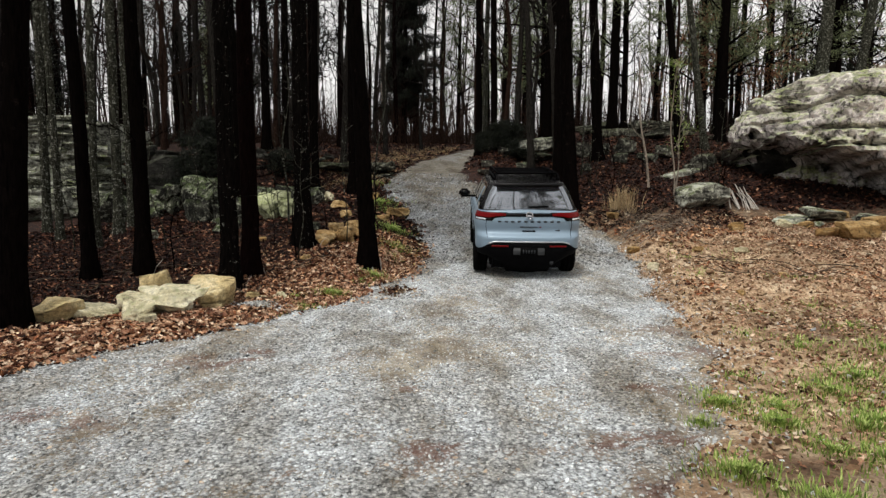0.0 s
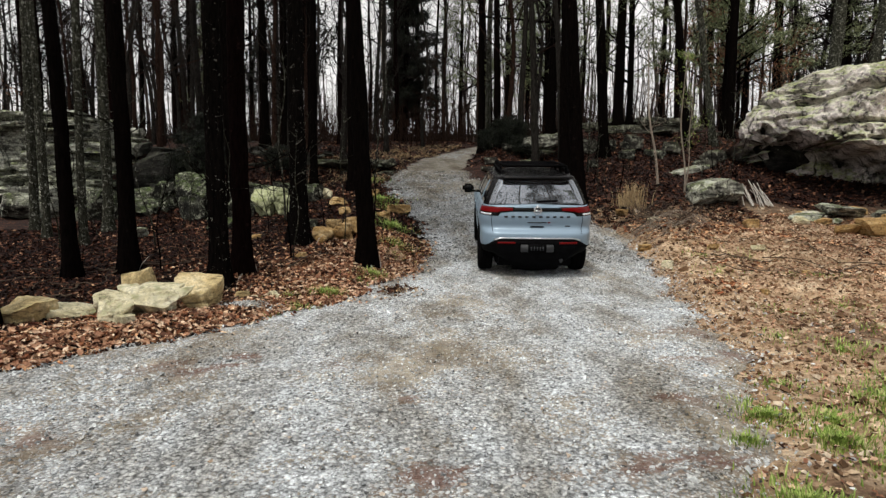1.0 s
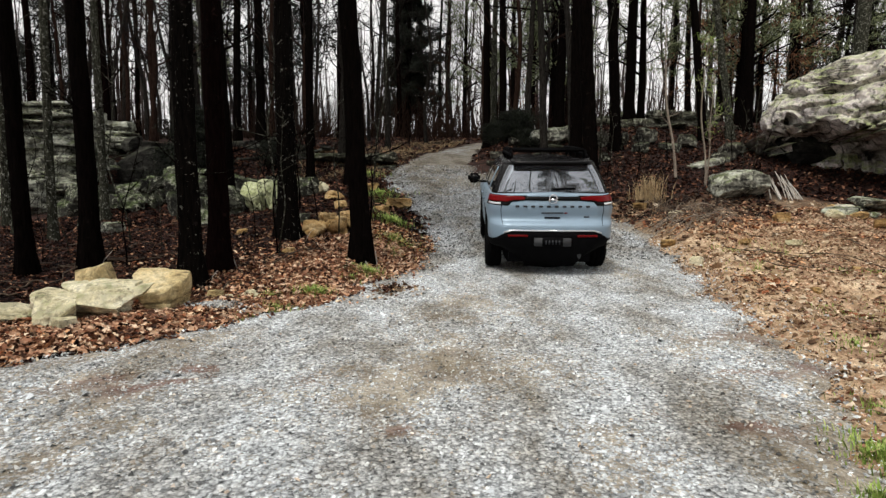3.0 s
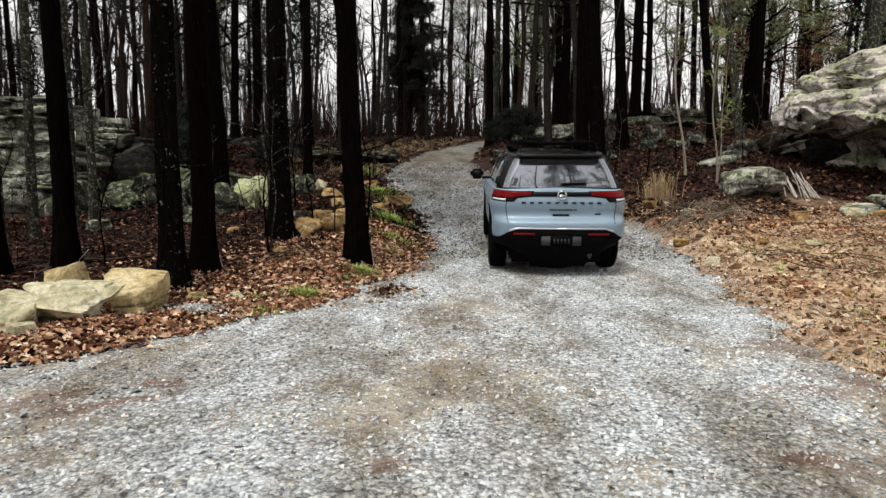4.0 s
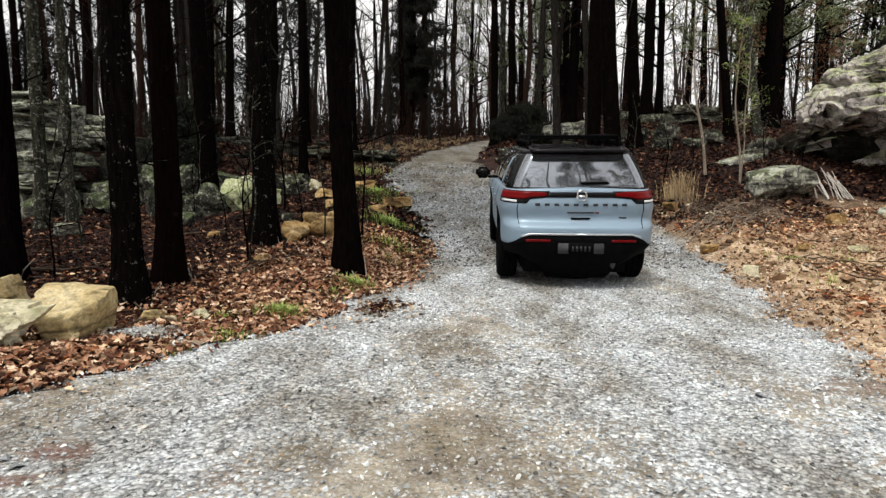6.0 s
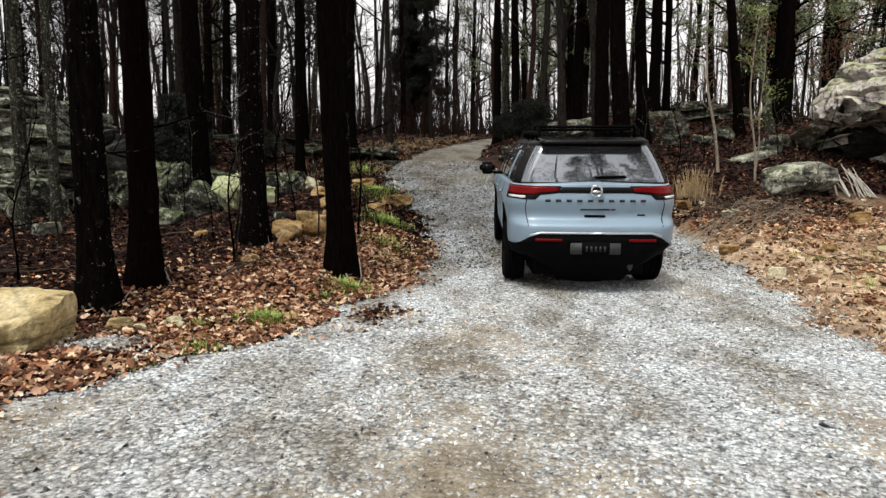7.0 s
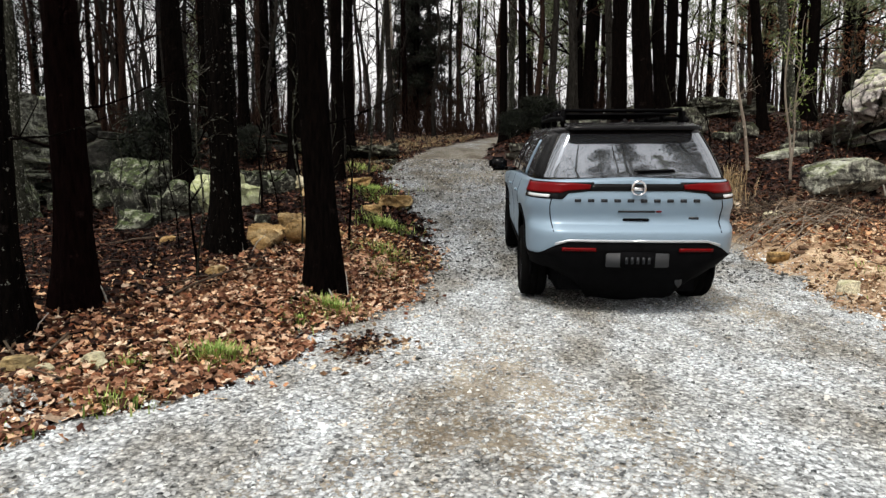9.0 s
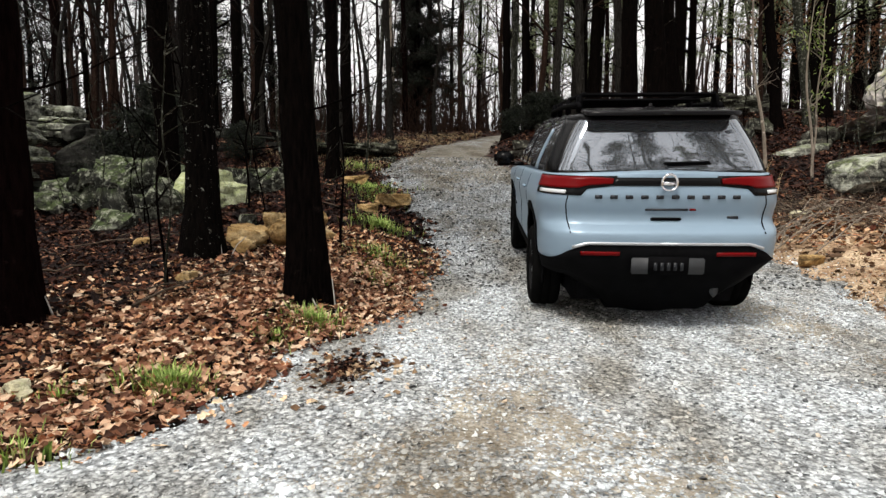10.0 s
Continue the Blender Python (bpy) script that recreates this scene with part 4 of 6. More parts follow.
# the near trunks, one by one: place, radius, lean
near = "tall dark trunks along the track"
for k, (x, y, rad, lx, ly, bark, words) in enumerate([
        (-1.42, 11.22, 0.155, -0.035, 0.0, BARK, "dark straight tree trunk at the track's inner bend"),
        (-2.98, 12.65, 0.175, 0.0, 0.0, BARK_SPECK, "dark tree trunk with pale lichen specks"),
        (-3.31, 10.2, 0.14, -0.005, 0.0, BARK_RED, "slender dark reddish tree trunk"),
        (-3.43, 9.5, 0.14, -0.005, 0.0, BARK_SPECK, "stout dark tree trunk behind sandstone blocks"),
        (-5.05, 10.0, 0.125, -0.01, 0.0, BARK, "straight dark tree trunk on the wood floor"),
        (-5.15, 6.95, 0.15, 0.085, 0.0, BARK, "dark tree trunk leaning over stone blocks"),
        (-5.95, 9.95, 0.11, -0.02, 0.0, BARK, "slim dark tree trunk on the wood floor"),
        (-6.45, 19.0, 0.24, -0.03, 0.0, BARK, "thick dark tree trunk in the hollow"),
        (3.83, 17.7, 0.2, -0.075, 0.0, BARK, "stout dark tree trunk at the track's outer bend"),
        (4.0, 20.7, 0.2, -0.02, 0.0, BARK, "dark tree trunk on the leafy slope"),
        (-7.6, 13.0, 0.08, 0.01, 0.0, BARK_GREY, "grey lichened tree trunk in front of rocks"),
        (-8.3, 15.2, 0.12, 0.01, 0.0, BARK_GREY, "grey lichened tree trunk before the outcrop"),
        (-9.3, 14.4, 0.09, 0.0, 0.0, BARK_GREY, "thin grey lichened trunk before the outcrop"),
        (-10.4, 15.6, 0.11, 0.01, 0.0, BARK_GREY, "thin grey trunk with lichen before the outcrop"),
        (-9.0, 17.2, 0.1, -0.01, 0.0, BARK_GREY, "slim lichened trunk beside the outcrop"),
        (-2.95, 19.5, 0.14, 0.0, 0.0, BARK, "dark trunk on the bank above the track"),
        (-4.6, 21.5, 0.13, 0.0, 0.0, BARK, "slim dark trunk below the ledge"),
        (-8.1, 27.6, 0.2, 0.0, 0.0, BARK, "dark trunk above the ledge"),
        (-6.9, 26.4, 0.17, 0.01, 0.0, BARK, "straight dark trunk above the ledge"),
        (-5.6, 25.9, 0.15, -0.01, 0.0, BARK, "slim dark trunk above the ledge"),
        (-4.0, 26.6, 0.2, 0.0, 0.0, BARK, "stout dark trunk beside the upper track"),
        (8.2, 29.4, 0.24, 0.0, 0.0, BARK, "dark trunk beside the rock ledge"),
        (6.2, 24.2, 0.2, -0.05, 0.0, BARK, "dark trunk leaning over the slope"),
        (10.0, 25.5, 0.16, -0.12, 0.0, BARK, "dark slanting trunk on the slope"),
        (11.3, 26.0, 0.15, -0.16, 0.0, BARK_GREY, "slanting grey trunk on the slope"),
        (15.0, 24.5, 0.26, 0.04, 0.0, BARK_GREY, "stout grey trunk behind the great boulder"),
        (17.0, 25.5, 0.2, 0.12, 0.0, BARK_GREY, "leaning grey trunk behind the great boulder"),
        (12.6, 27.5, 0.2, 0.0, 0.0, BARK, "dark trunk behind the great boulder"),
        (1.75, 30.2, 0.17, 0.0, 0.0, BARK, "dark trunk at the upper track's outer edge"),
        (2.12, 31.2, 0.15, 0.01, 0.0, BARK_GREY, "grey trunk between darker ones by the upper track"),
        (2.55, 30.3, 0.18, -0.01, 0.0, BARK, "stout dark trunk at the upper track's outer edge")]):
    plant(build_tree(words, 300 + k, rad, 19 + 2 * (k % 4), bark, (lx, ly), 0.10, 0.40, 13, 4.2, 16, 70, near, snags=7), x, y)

# slender saplings on the outer bank
for k, (x, y, rad, h, lean) in enumerate([(6.7, 19.5, 0.04, 4.6, -0.10), (7.2, 18.6, 0.028, 4.2, -0.02), (7.35, 18.9, 0.022, 3.6, 0.05), (-6.8, 9.2, 0.03, 5, 0.05), (-3.9, 15.0, 0.028, 4, 0.02),
                                          (-8.6, 10.6, 0.035, 6, 0.0), (-2.4, 20.6, 0.03, 4.5, 0.1), (5.2, 22.6, 0.04, 6, 0.06)]):
    plant(build_tree("slender pale sapling with bare twigs", 340 + k, rad, h, BARK_PALE if k < 3 else BARK_GREY, (lean, 0), 0.12, 0.3, 9, 0.8, 7, 24, "bare saplings", depth=1, foliage=GRASS if k in (1, 2) else None, leaves=(2, 0.10), name="sapling"), x, y)

# whips and suckers under the trees
whip = np.random.RandomState(91)
whips = [build_tree("thin bare whip growing from dead leaves", 350 + k, 0.014, 2.6, (BARK_GREY, BARK)[k % 2], (0.06 * (k - 1), 0), 0.16, 0.3, 7, 0.6, 6, 18, "whips under the trees", depth=1, name="sapling") for k in range(4)]
for k in range(46):
    while True:
        x, y = (whip.uniform(-8.5, -1.2), whip.uniform(9.6, 20)) if k % 3 else (whip.uniform(4.6, 10), whip.uniform(17.5, 23))
        if in_road(np.array(x), np.array(y)) < -0.9:
            break
    m = pose(x, y, float(ground_z(x, y)) - 0.02, 0, 0, whip.uniform(0, 360))
    big = whip.uniform(0.5, 1.35)
    if k < 4:
        whips[k].matrix_basis = m @ Matrix.Scale(big, 4)
    else:
        copy_thing(whips[k % 4], m).scale = (big, big, big)

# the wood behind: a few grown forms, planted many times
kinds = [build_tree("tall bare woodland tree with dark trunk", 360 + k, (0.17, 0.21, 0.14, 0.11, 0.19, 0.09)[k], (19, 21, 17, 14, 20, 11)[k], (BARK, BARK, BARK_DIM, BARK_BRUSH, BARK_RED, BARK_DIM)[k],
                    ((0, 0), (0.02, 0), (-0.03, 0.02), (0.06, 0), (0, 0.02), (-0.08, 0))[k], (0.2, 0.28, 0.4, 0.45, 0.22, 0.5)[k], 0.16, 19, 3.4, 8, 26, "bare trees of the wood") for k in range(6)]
greens = [build_tree("tall evergreen with dark needled branches", 380 + k, 0.2, 19, BARK, (0, 0), 0.1, 0.12, 34, 3.2, 9, 30, "evergreens of the wood", (NEEDLE, CEDAR)[k], 1, leaves=((15, 0.5), (26, 0.27))[k]) for k in range(2)]
narrow = build_tree("narrow dense black-green pine beside the upper track", 384, 0.22, 20, BARK, (0, 0), 0.1, 0.1, 60, 1.7, 9, 30, "evergreens of the wood", NEEDLE, 1, leaves=(110, 0.24))
rusts = [build_tree("young beech holding rusty withered leaves", 390, 0.06, 7, BARK_GREY, (0, 0), 0.15, 0.15, 22, 2.0, 7, 24, "young beeches", RUST, 1, leaves=(5, 0.22))]

spots = [(-5.0, 49.8, "p"), (-2.1, 46.5, "n"), (-3.5, 47.5, "n"), (-2.9, 44.2, "n"), (7.9, 48.8, 0), (5.4, 57, 3), (3.2, 52.9, 1), (-6.5, 52.7, 4), (7.5, 40, 1), (16.6, 44, 1), (2.2, 38.5, 3), (3.0, 41, 2),
         (17.2, 38.0, "c"), (15.0, 35.5, "c"), (19.0, 41.0, "c"), (21.0, 33.0, "c"), (13.0, 32.5, "r"), (16.0, 30.5, "r"), (10.4, 38.5, "c"), (22.0, 29.0, "r"), (9.0, 36.0, "r"), (-12.0, 44.0, "g"), (6.5, 49, "c"), (1.2, 50.5, "c")]
pale_tree = build_tree("pale grey standing dead trunk", 395, 0.2, 18, BARK_PALE, (0, 0), 0.15, 0.5, 8, 2.0, 9, 30, "bare trees of the wood", depth=1)
r = np.random.RandomState(77)
taken = [(x, y) for x, y, _ in spots]
tries = 0
while len(spots) < 225 and tries < 20000:
    tries += 1
    y = 21 + 41 * r.uniform() ** 1.1
    x = r.uniform(-0.95, 0.95) * (y + 4)
    if y < 44 and -1.2 < in_road(np.array(x), np.array(y)):
        continue
    if abs(x) < 0.16 * y and y > 34 and r.uniform() < 0.4:
        continue
    if y < 29 and (-16 < x < -4.2 and y > 19.5 or x > 7.5):
        continue
    if min(math.hypot(x - a, y - b) for a, b in taken) < 0.8 + 0.004 * y:
        continue
    taken.append((x, y))
    spots.append((x, y, "c" if r.uniform() < (0.16 if x > 6 else 0.05) and y > 30 else "g" if r.uniform() < 0.05 and y > 34 and abs(x) > 6 else "r" if r.uniform() < 0.03 else int(r.randint(6))))
tries = 0
while len(spots) < 282 and tries < 5000:
    tries += 1
    y = r.uniform(24, 60)
    x = r.uniform(-0.85, 0.08 if len(spots) < 268 else -0.35) * (y + 4)
    if y < 44 and -1.2 < in_road(np.array(x), np.array(y)) or min(math.hypot(x - a, y - b) for a, b in taken) < 0.9:
        continue
    taken.append((x, y))
    spots.append((x, y, int(r.choice((0, 2, 3, 3, 5, 5)))))
# sides and rear of the clearing, outside the walk
for k in range(26):
    a = r.uniform(2.4, 7.0)
    d = r.uniform(13, 34)
    x, y = d * math.sin(a) * 1.1, 4 + d * math.cos(a)
    if y < 16 and (abs(x) > 9 or y < -9):
        spots.append((x, y, int(r.randint(6))))
for x, y in ((-9.8, 2.6), (-13.8, 1.2), (7.6, 2.8), (8.4, 6.2), (5.5, -4.0), (-2.5, -6.0), (1.5, -7.5), (9.5, 9.5)):
    plant(build_tree("tall bare tree beside the track", 400 + int(10 * x), 0.2, 21, BARK, (0.03 * (x < 0) - 0.03 * (x > 0), 0.02), 0.15, 0.3, 26, 6.0, 12, 40, "bare trees of the wood"), x, y)
spots += [(-14.5, 30.5, 5), (-17.0, 33.5, 3), (-19.5, 36.0, 5), (-16.0, 38.0, 2), (-12.8, 27.5, 3)]
spots += [(-4.5, -9.0, "g"), (-7.5, -6.5, "g"), (-6.0, -12.0, "c"), (6.5, -8.0, "g"), (9.5, -6.0, "c"), (4.0, -13.0, "g"), (11.0, -2.0, "g")]
used = set()
for x, y, kind in spots:
    if 24 < y < 48 and -0.8 < x / y < -0.48 and (int(10 * x) + int(7 * y)) % 3 == 0:
        continue
    if kind == "c" and -0.25 < x / y < 0.02:
        continue
    if y > 24 and -0.19 < x / y < -0.085 and kind not in ("p", "n") and (int(10 * x) + int(7 * y)) % 3:
        continue
    if y > 30 and (0.36 < x / y < 0.56 and isinstance(kind, int) and (int(10 * x) + int(7 * y)) % 2 or 0.18 < x / y < 0.36 and (int(10 * x) + int(7 * y)) % 3 == 0):
        continue
    if 22 < y < 42 and 0.27 < x / (y - 5.3) < 0.36 or y > 46 and x > 0.62 * y:
        continue
    src = {"n": narrow, "g": greens[0], "c": greens[1], "r": rusts[0], "p": pale_tree}.get(kind) or kinds[kind]
    m = pose(x, y, float(ground_z(x, y)) - 0.05, 0, 0, r.uniform(0, 360)) @ Matrix.Scale(1.0, 4)
    size = r.uniform(0.8, 1.2) if kind != "p" else 1.0
    if src.name in used:
        ob = copy_thing(src, m)
        ob.scale = (size, size, size)
    else:
        src.matrix_basis = m @ Matrix.Scale(size, 4)
        used.add(src.name)

# evergreen shrubs; their shade is put into the near-black foliage colour
shrubs = [build_tree("broad-leaved evergreen shrub coloured near black for shade", 410 + k, 0.03, 1.7, BARK, (0.05, 0), 0.2, 0.05, 26, 1.0, 6, 14, "dark evergreen shrubs", NEEDLE, 1, leaves=(14, 0.2), name="shrub") for k in range(2)]
for k, (x, y, big) in enumerate([(-9.6, 22.3, 0.8), (-8.8, 22.4, 0.85), (-9.1, 23.6, 1.05), (-8.0, 22.5, 0.6), (-6.1, 22.6, 0.6), (2.3, 26.4, 0.65), (2.9, 27.3, 0.8), (1.9, 27.6, 0.6), (3.2, 25.8, 0.5)]):
    m = pose(x, y, float(ground_z(x, y)) - 0.03, 0, 0, 70 * k)
    if k < 2:
        shrubs[k].matrix_basis = m @ Matrix.Scale(big, 4)
    else:
        copy_thing(shrubs[k % 2], m).scale = (big, big, big)

# far stems, beyond telling apart; distance haze is put into their bark colour
bits = []
for k in range(1100):
    y = r.uniform(52, 120)
    x = r.uniform(-0.9, 0.9) * y
    if r.uniform() < (0.6 if -0.2 * y < x < 0.3 * y else 0.4):
        continue
    h = r.uniform(8, 17)
    z = float(ground_z(x, y))
    line = trunk_line(r, h, 0.3, (0.06 * r.normal(), 0), 7) + (x, y, z)
    rad = r.choice((0.05, 0.08, 0.12, 0.18)) * np.linspace(1, 0.35, 7)
    bits.append(tube(line, rad, 5))
    for _ in range(4):
        i = r.randint(2, 7)
        a = r.uniform(0, 6.3)
        grow(r, bits, line[i], (math.cos(a), 0.3 * math.sin(a), r.uniform(0.3, 1.2)), r.uniform(1.2, 3), 0.03, 1)
thing("far_woods", joined("far_woods", bits, BARK_FAR), "far stems of the bare wood, greyed for haze", "trees", kind="stuff")

# undergrowth between the trunks
bits = []
for k in range(2600):
    y = 32 + 30 * r.uniform() ** 1.5
    x = r.uniform(-0.85, 0.85) * y
    if in_road(np.array(x), np.array(y)) > -0.8 and y < 44:
        continue
    z = float(ground_z(x, y)) - 0.05
    a = r.uniform(0, 6.3)
    grow(r, bits, (x, y, z), (0.35 * math.cos(a), 0.35 * math.sin(a), 1), r.uniform(0.7, 2.4), r.uniform(0.012, 0.035), 1)
for k in range(700):
    y = r.uniform(36, 50)
    x = r.uniform(-14, 11)
    if in_road(np.array(x), np.array(y)) > -0.5 and y < 44:
        continue
    a = r.uniform(0, 6.3)
    grow(r, bits, (x, y, float(ground_z(x, y)) - 0.05), (0.3 * math.cos(a), 0.3 * math.sin(a), 1), r.uniform(1.0, 3.2), r.uniform(0.015, 0.04), 1)
thing("undergrowth", joined("undergrowth", bits, BARK_BRUSH), "dark bare undergrowth between the far trunks", "shrubs", kind="stuff")


# ---- the car ----
PAINT = plain("pale_blue_grey_car_paint", (0.235, 0.325, 0.415), 0.42, 0.2, coat=0.2)
GLOSS = plain("gloss_black_paint", (0.004, 0.004, 0.0045), 0.25, coat=0.03, spec=0.12)
TRIM = plain("black_textured_plastic", (0.004, 0.004, 0.0045), 0.8, grain=0.3, spec=0.02)
TINT = plain("dark_tinted_glass", (0.27, 0.29, 0.32), 0.02, 0.8, spec=0.6)
SILVER = plain("satin_silver_trim", (0.55, 0.57, 0.6), 0.3, 0.7)
GREYTRIM = plain("dull_grey_plastic", (0.04, 0.042, 0.046), 0.6)
CHROME = plain("bright_chrome", (0.8, 0.8, 0.82), 0.08, 1.0)
RED = plain("red_lamp_lens", (0.13, 0.0012, 0.002), 0.3, coat=0.0, spec=0.12)
CLEAR = plain("clear_lamp_lens", (0.62, 0.63, 0.66), 0.12, coat=1.0)
RUBBER = plain("black_tyre_rubber", (0.004, 0.004, 0.004), 0.95, grain=0.35, spec=0.02)
LETTER = plain("dark_badge_metal", (0.012, 0.014, 0.018), 0.5, 0.1)


def curve(v, pairs):
    return np.interp(v, [p[0] for p in pairs], [p[1] for p in pairs])


def plan_point(u, w, yr, yf, rx, ry, fx, fy, bow_r, bow_f):
    """Half the outline seen from above: 0 to 1 the rear, 1 to 2 its corner, 2 to 3 the side, then the front corner and front."""
    back, fore = bow_r * ((w - rx) / w) ** 2, bow_f * ((w - fx) / w) ** 2
    if u <= 1:
        x = (w - rx) * u
        return x, yr + bow_r * (x / w) ** 2
    if u <= 2:
        a = (u - 1) * math.pi / 2
        return w - rx + rx * math.sin(a), yr + back + ry * (1 - math.cos(a))
    if u <= 3:
        return w, yr + back + ry + (u - 2) * (yf - fore - fy - yr - back - ry)
    if u <= 4:
        a = (u - 3) * math.pi / 2
        return w - fx + fx * math.cos(a), yf - fore - fy + fy * math.sin(a)
    x = (w - fx) * (5 - u)
    return x, yf - bow_f * (x / w) ** 2


SIDE = [(.22, .86), (.30, .90), (.42, .94), (.56, .955), (.70, .955), (.84, .975), (.95, .985), (1.02, .975), (1.12, .95), (1.21, .915)]
REAR = [(.22, .26), (.30, .18), (.38, .07), (.48, .02), (.62, .0), (.70, .0), (.73, .03), (.755, .09), (.80, .125), (.86, .125), (.95, .105), (1.03, .095), (1.21, .14)]
FRONT = [(.30, 4.85), (.5, 5.0), (.8, 5.0), (.95, 4.93), (1.1, 4.8)]


def body_point(u, z):
    return (*plan_point(u, curve(z, SIDE), curve(z, REAR), curve(z, FRONT), 0.34, 0.40, 0.45, 0.60, 0.05, 0.16), z)


def cab_point(u, t):
    w = 0.905 - 0.13 * t - 0.065 * t * t
    return (*plan_point(u, w, 0.24 + 0.15 * t + 0.04 * t * t, 3.85 - 0.95 * t, 0.20, 0.30, 0.3, 0.3, 0.06, 0.2), 1.20 + 0.49 * t + 0.01 * t * t)


def side_u(y, z):
    ya, yb = body_point(2, z)[1], body_point(3, z)[1]
    return 2 + (y - ya) / (yb - ya)


def cab_u(y, t):
    ya, yb = cab_point(2, t)[1], cab_point(3, t)[1]
    return 2 + (y - ya) / (yb - ya)


def top_z(u):
    return curve(body_point(u, 0.9)[1], [(0, 1.21), (.6, 1.205), (3.5, 1.13), (3.8, 1.10), (4.4, 1.04), (4.95, .90)])


def patch(surf, us, lo, hi, rows, lift, sides=(-1, 1), both=False):
    """A piece of a surface set proud of it by lift, with a rim. lo and hi: bounds across, for each u, as numbers or functions."""
    bm = bmesh.new()
    for s in sides:
        pts = []
        for u in us:
            a, b = (f(u) if callable(f) else f for f in (lo, hi))
            pts.append([(u, a + (b - a) * k / rows) for k in range(rows + 1)])
        grid = []
        for line in pts:
            col = []
            for u, v in line:
                p = Vector(surf(u, v))
                du = Vector(surf(min(u + 0.01, 4.99), v)) - Vector(surf(max(u - 0.01, 0), v))
                dv = Vector(surf(u, v + 0.01)) - Vector(surf(u, v - 0.01))
                n = du.cross(dv).normalized()
                q = p + n * lift
                col.append((bm.verts.new((s * q.x, q.y, q.z)), bm.verts.new((s * (p.x - 0.004 * n.x), p.y - 0.004 * n.y, p.z - 0.004 * n.z))))
            grid.append(col)

        def quad(a, b, c, d):
            bm.faces.new((a, b, c, d) if s > 0 else (d, c, b, a))
        for i in range(len(us) - 1):
            for k in range(rows):
                quad(grid[i][k][0], grid[i + 1][k][0], grid[i + 1][k + 1][0], grid[i][k + 1][0])
            quad(grid[i][0][1], grid[i + 1][0][1], grid[i + 1][0][0], grid[i][0][0])
            quad(grid[i][rows][0], grid[i + 1][rows][0], grid[i + 1][rows][1], grid[i][rows][1])
        for i, flip in ((0, False), (len(us) - 1, True)):
            for k in range(rows):
                q = (grid[i][k][1], grid[i][k][0], grid[i][k + 1][0], grid[i][k + 1][1])
                quad(*(q[::-1] if flip else q))
    bmesh.ops.remove_doubles(bm, verts=bm.verts, dist=0.0004)
    bmesh.ops.recalc_face_normals(bm, faces=bm.faces)
    return bm


def box_bm(size, at=(0, 0, 0), bevel=0.006, turn=None):
    bm = bmesh.new()
    bmesh.ops.create_cube(bm, size=1)
    bmesh.ops.scale(bm, vec=size, verts=bm.verts)
    if bevel:
        bmesh.ops.bevel(bm, geom=bm.edges[:], offset=min(bevel, min(size) * 0.4), segments=2, affect="EDGES")
    if turn:
        bmesh.ops.transform(bm, matrix=turn, verts=bm.verts)
    bmesh.ops.translate(bm, vec=at, verts=bm.verts)
    return bm


def rod_bm(points, radius, sides=8):
    v, q = tube(points, np.full(len(points), radius), sides)
    bm = bmesh.new()
    vs = [bm.verts.new(p) for p in v]
    for f in q:
        bm.faces.new([vs[i] for i in f])
    bm.faces.new(vs[:sides][::-1])
    bm.faces.new(vs[-sides:])
    bmesh.ops.recalc_face_normals(bm, faces=bm.faces)
    return bm


def lathe_bm(profile, steps=40):
    """A ring round the x axis from (x, radius) pairs."""
    bm = bmesh.new()
    rings = []
    for k in range(steps):
        a = 2 * math.pi * k / steps
        rings.append([bm.verts.new((x, rr * math.cos(a), rr * math.sin(a))) for x, rr in profile])
    for k in range(steps):
        a, b = rings[k], rings[(k + 1) % steps]
        for i in range(len(profile) - 1):
            bm.faces.new((a[i], a[i + 1], b[i + 1], b[i]))
    bmesh.ops.recalc_face_normals(bm, faces=bm.faces)
    return bm


def span(a, b, n):
    return [a + (b - a) * k / n for k in range(n + 1)]


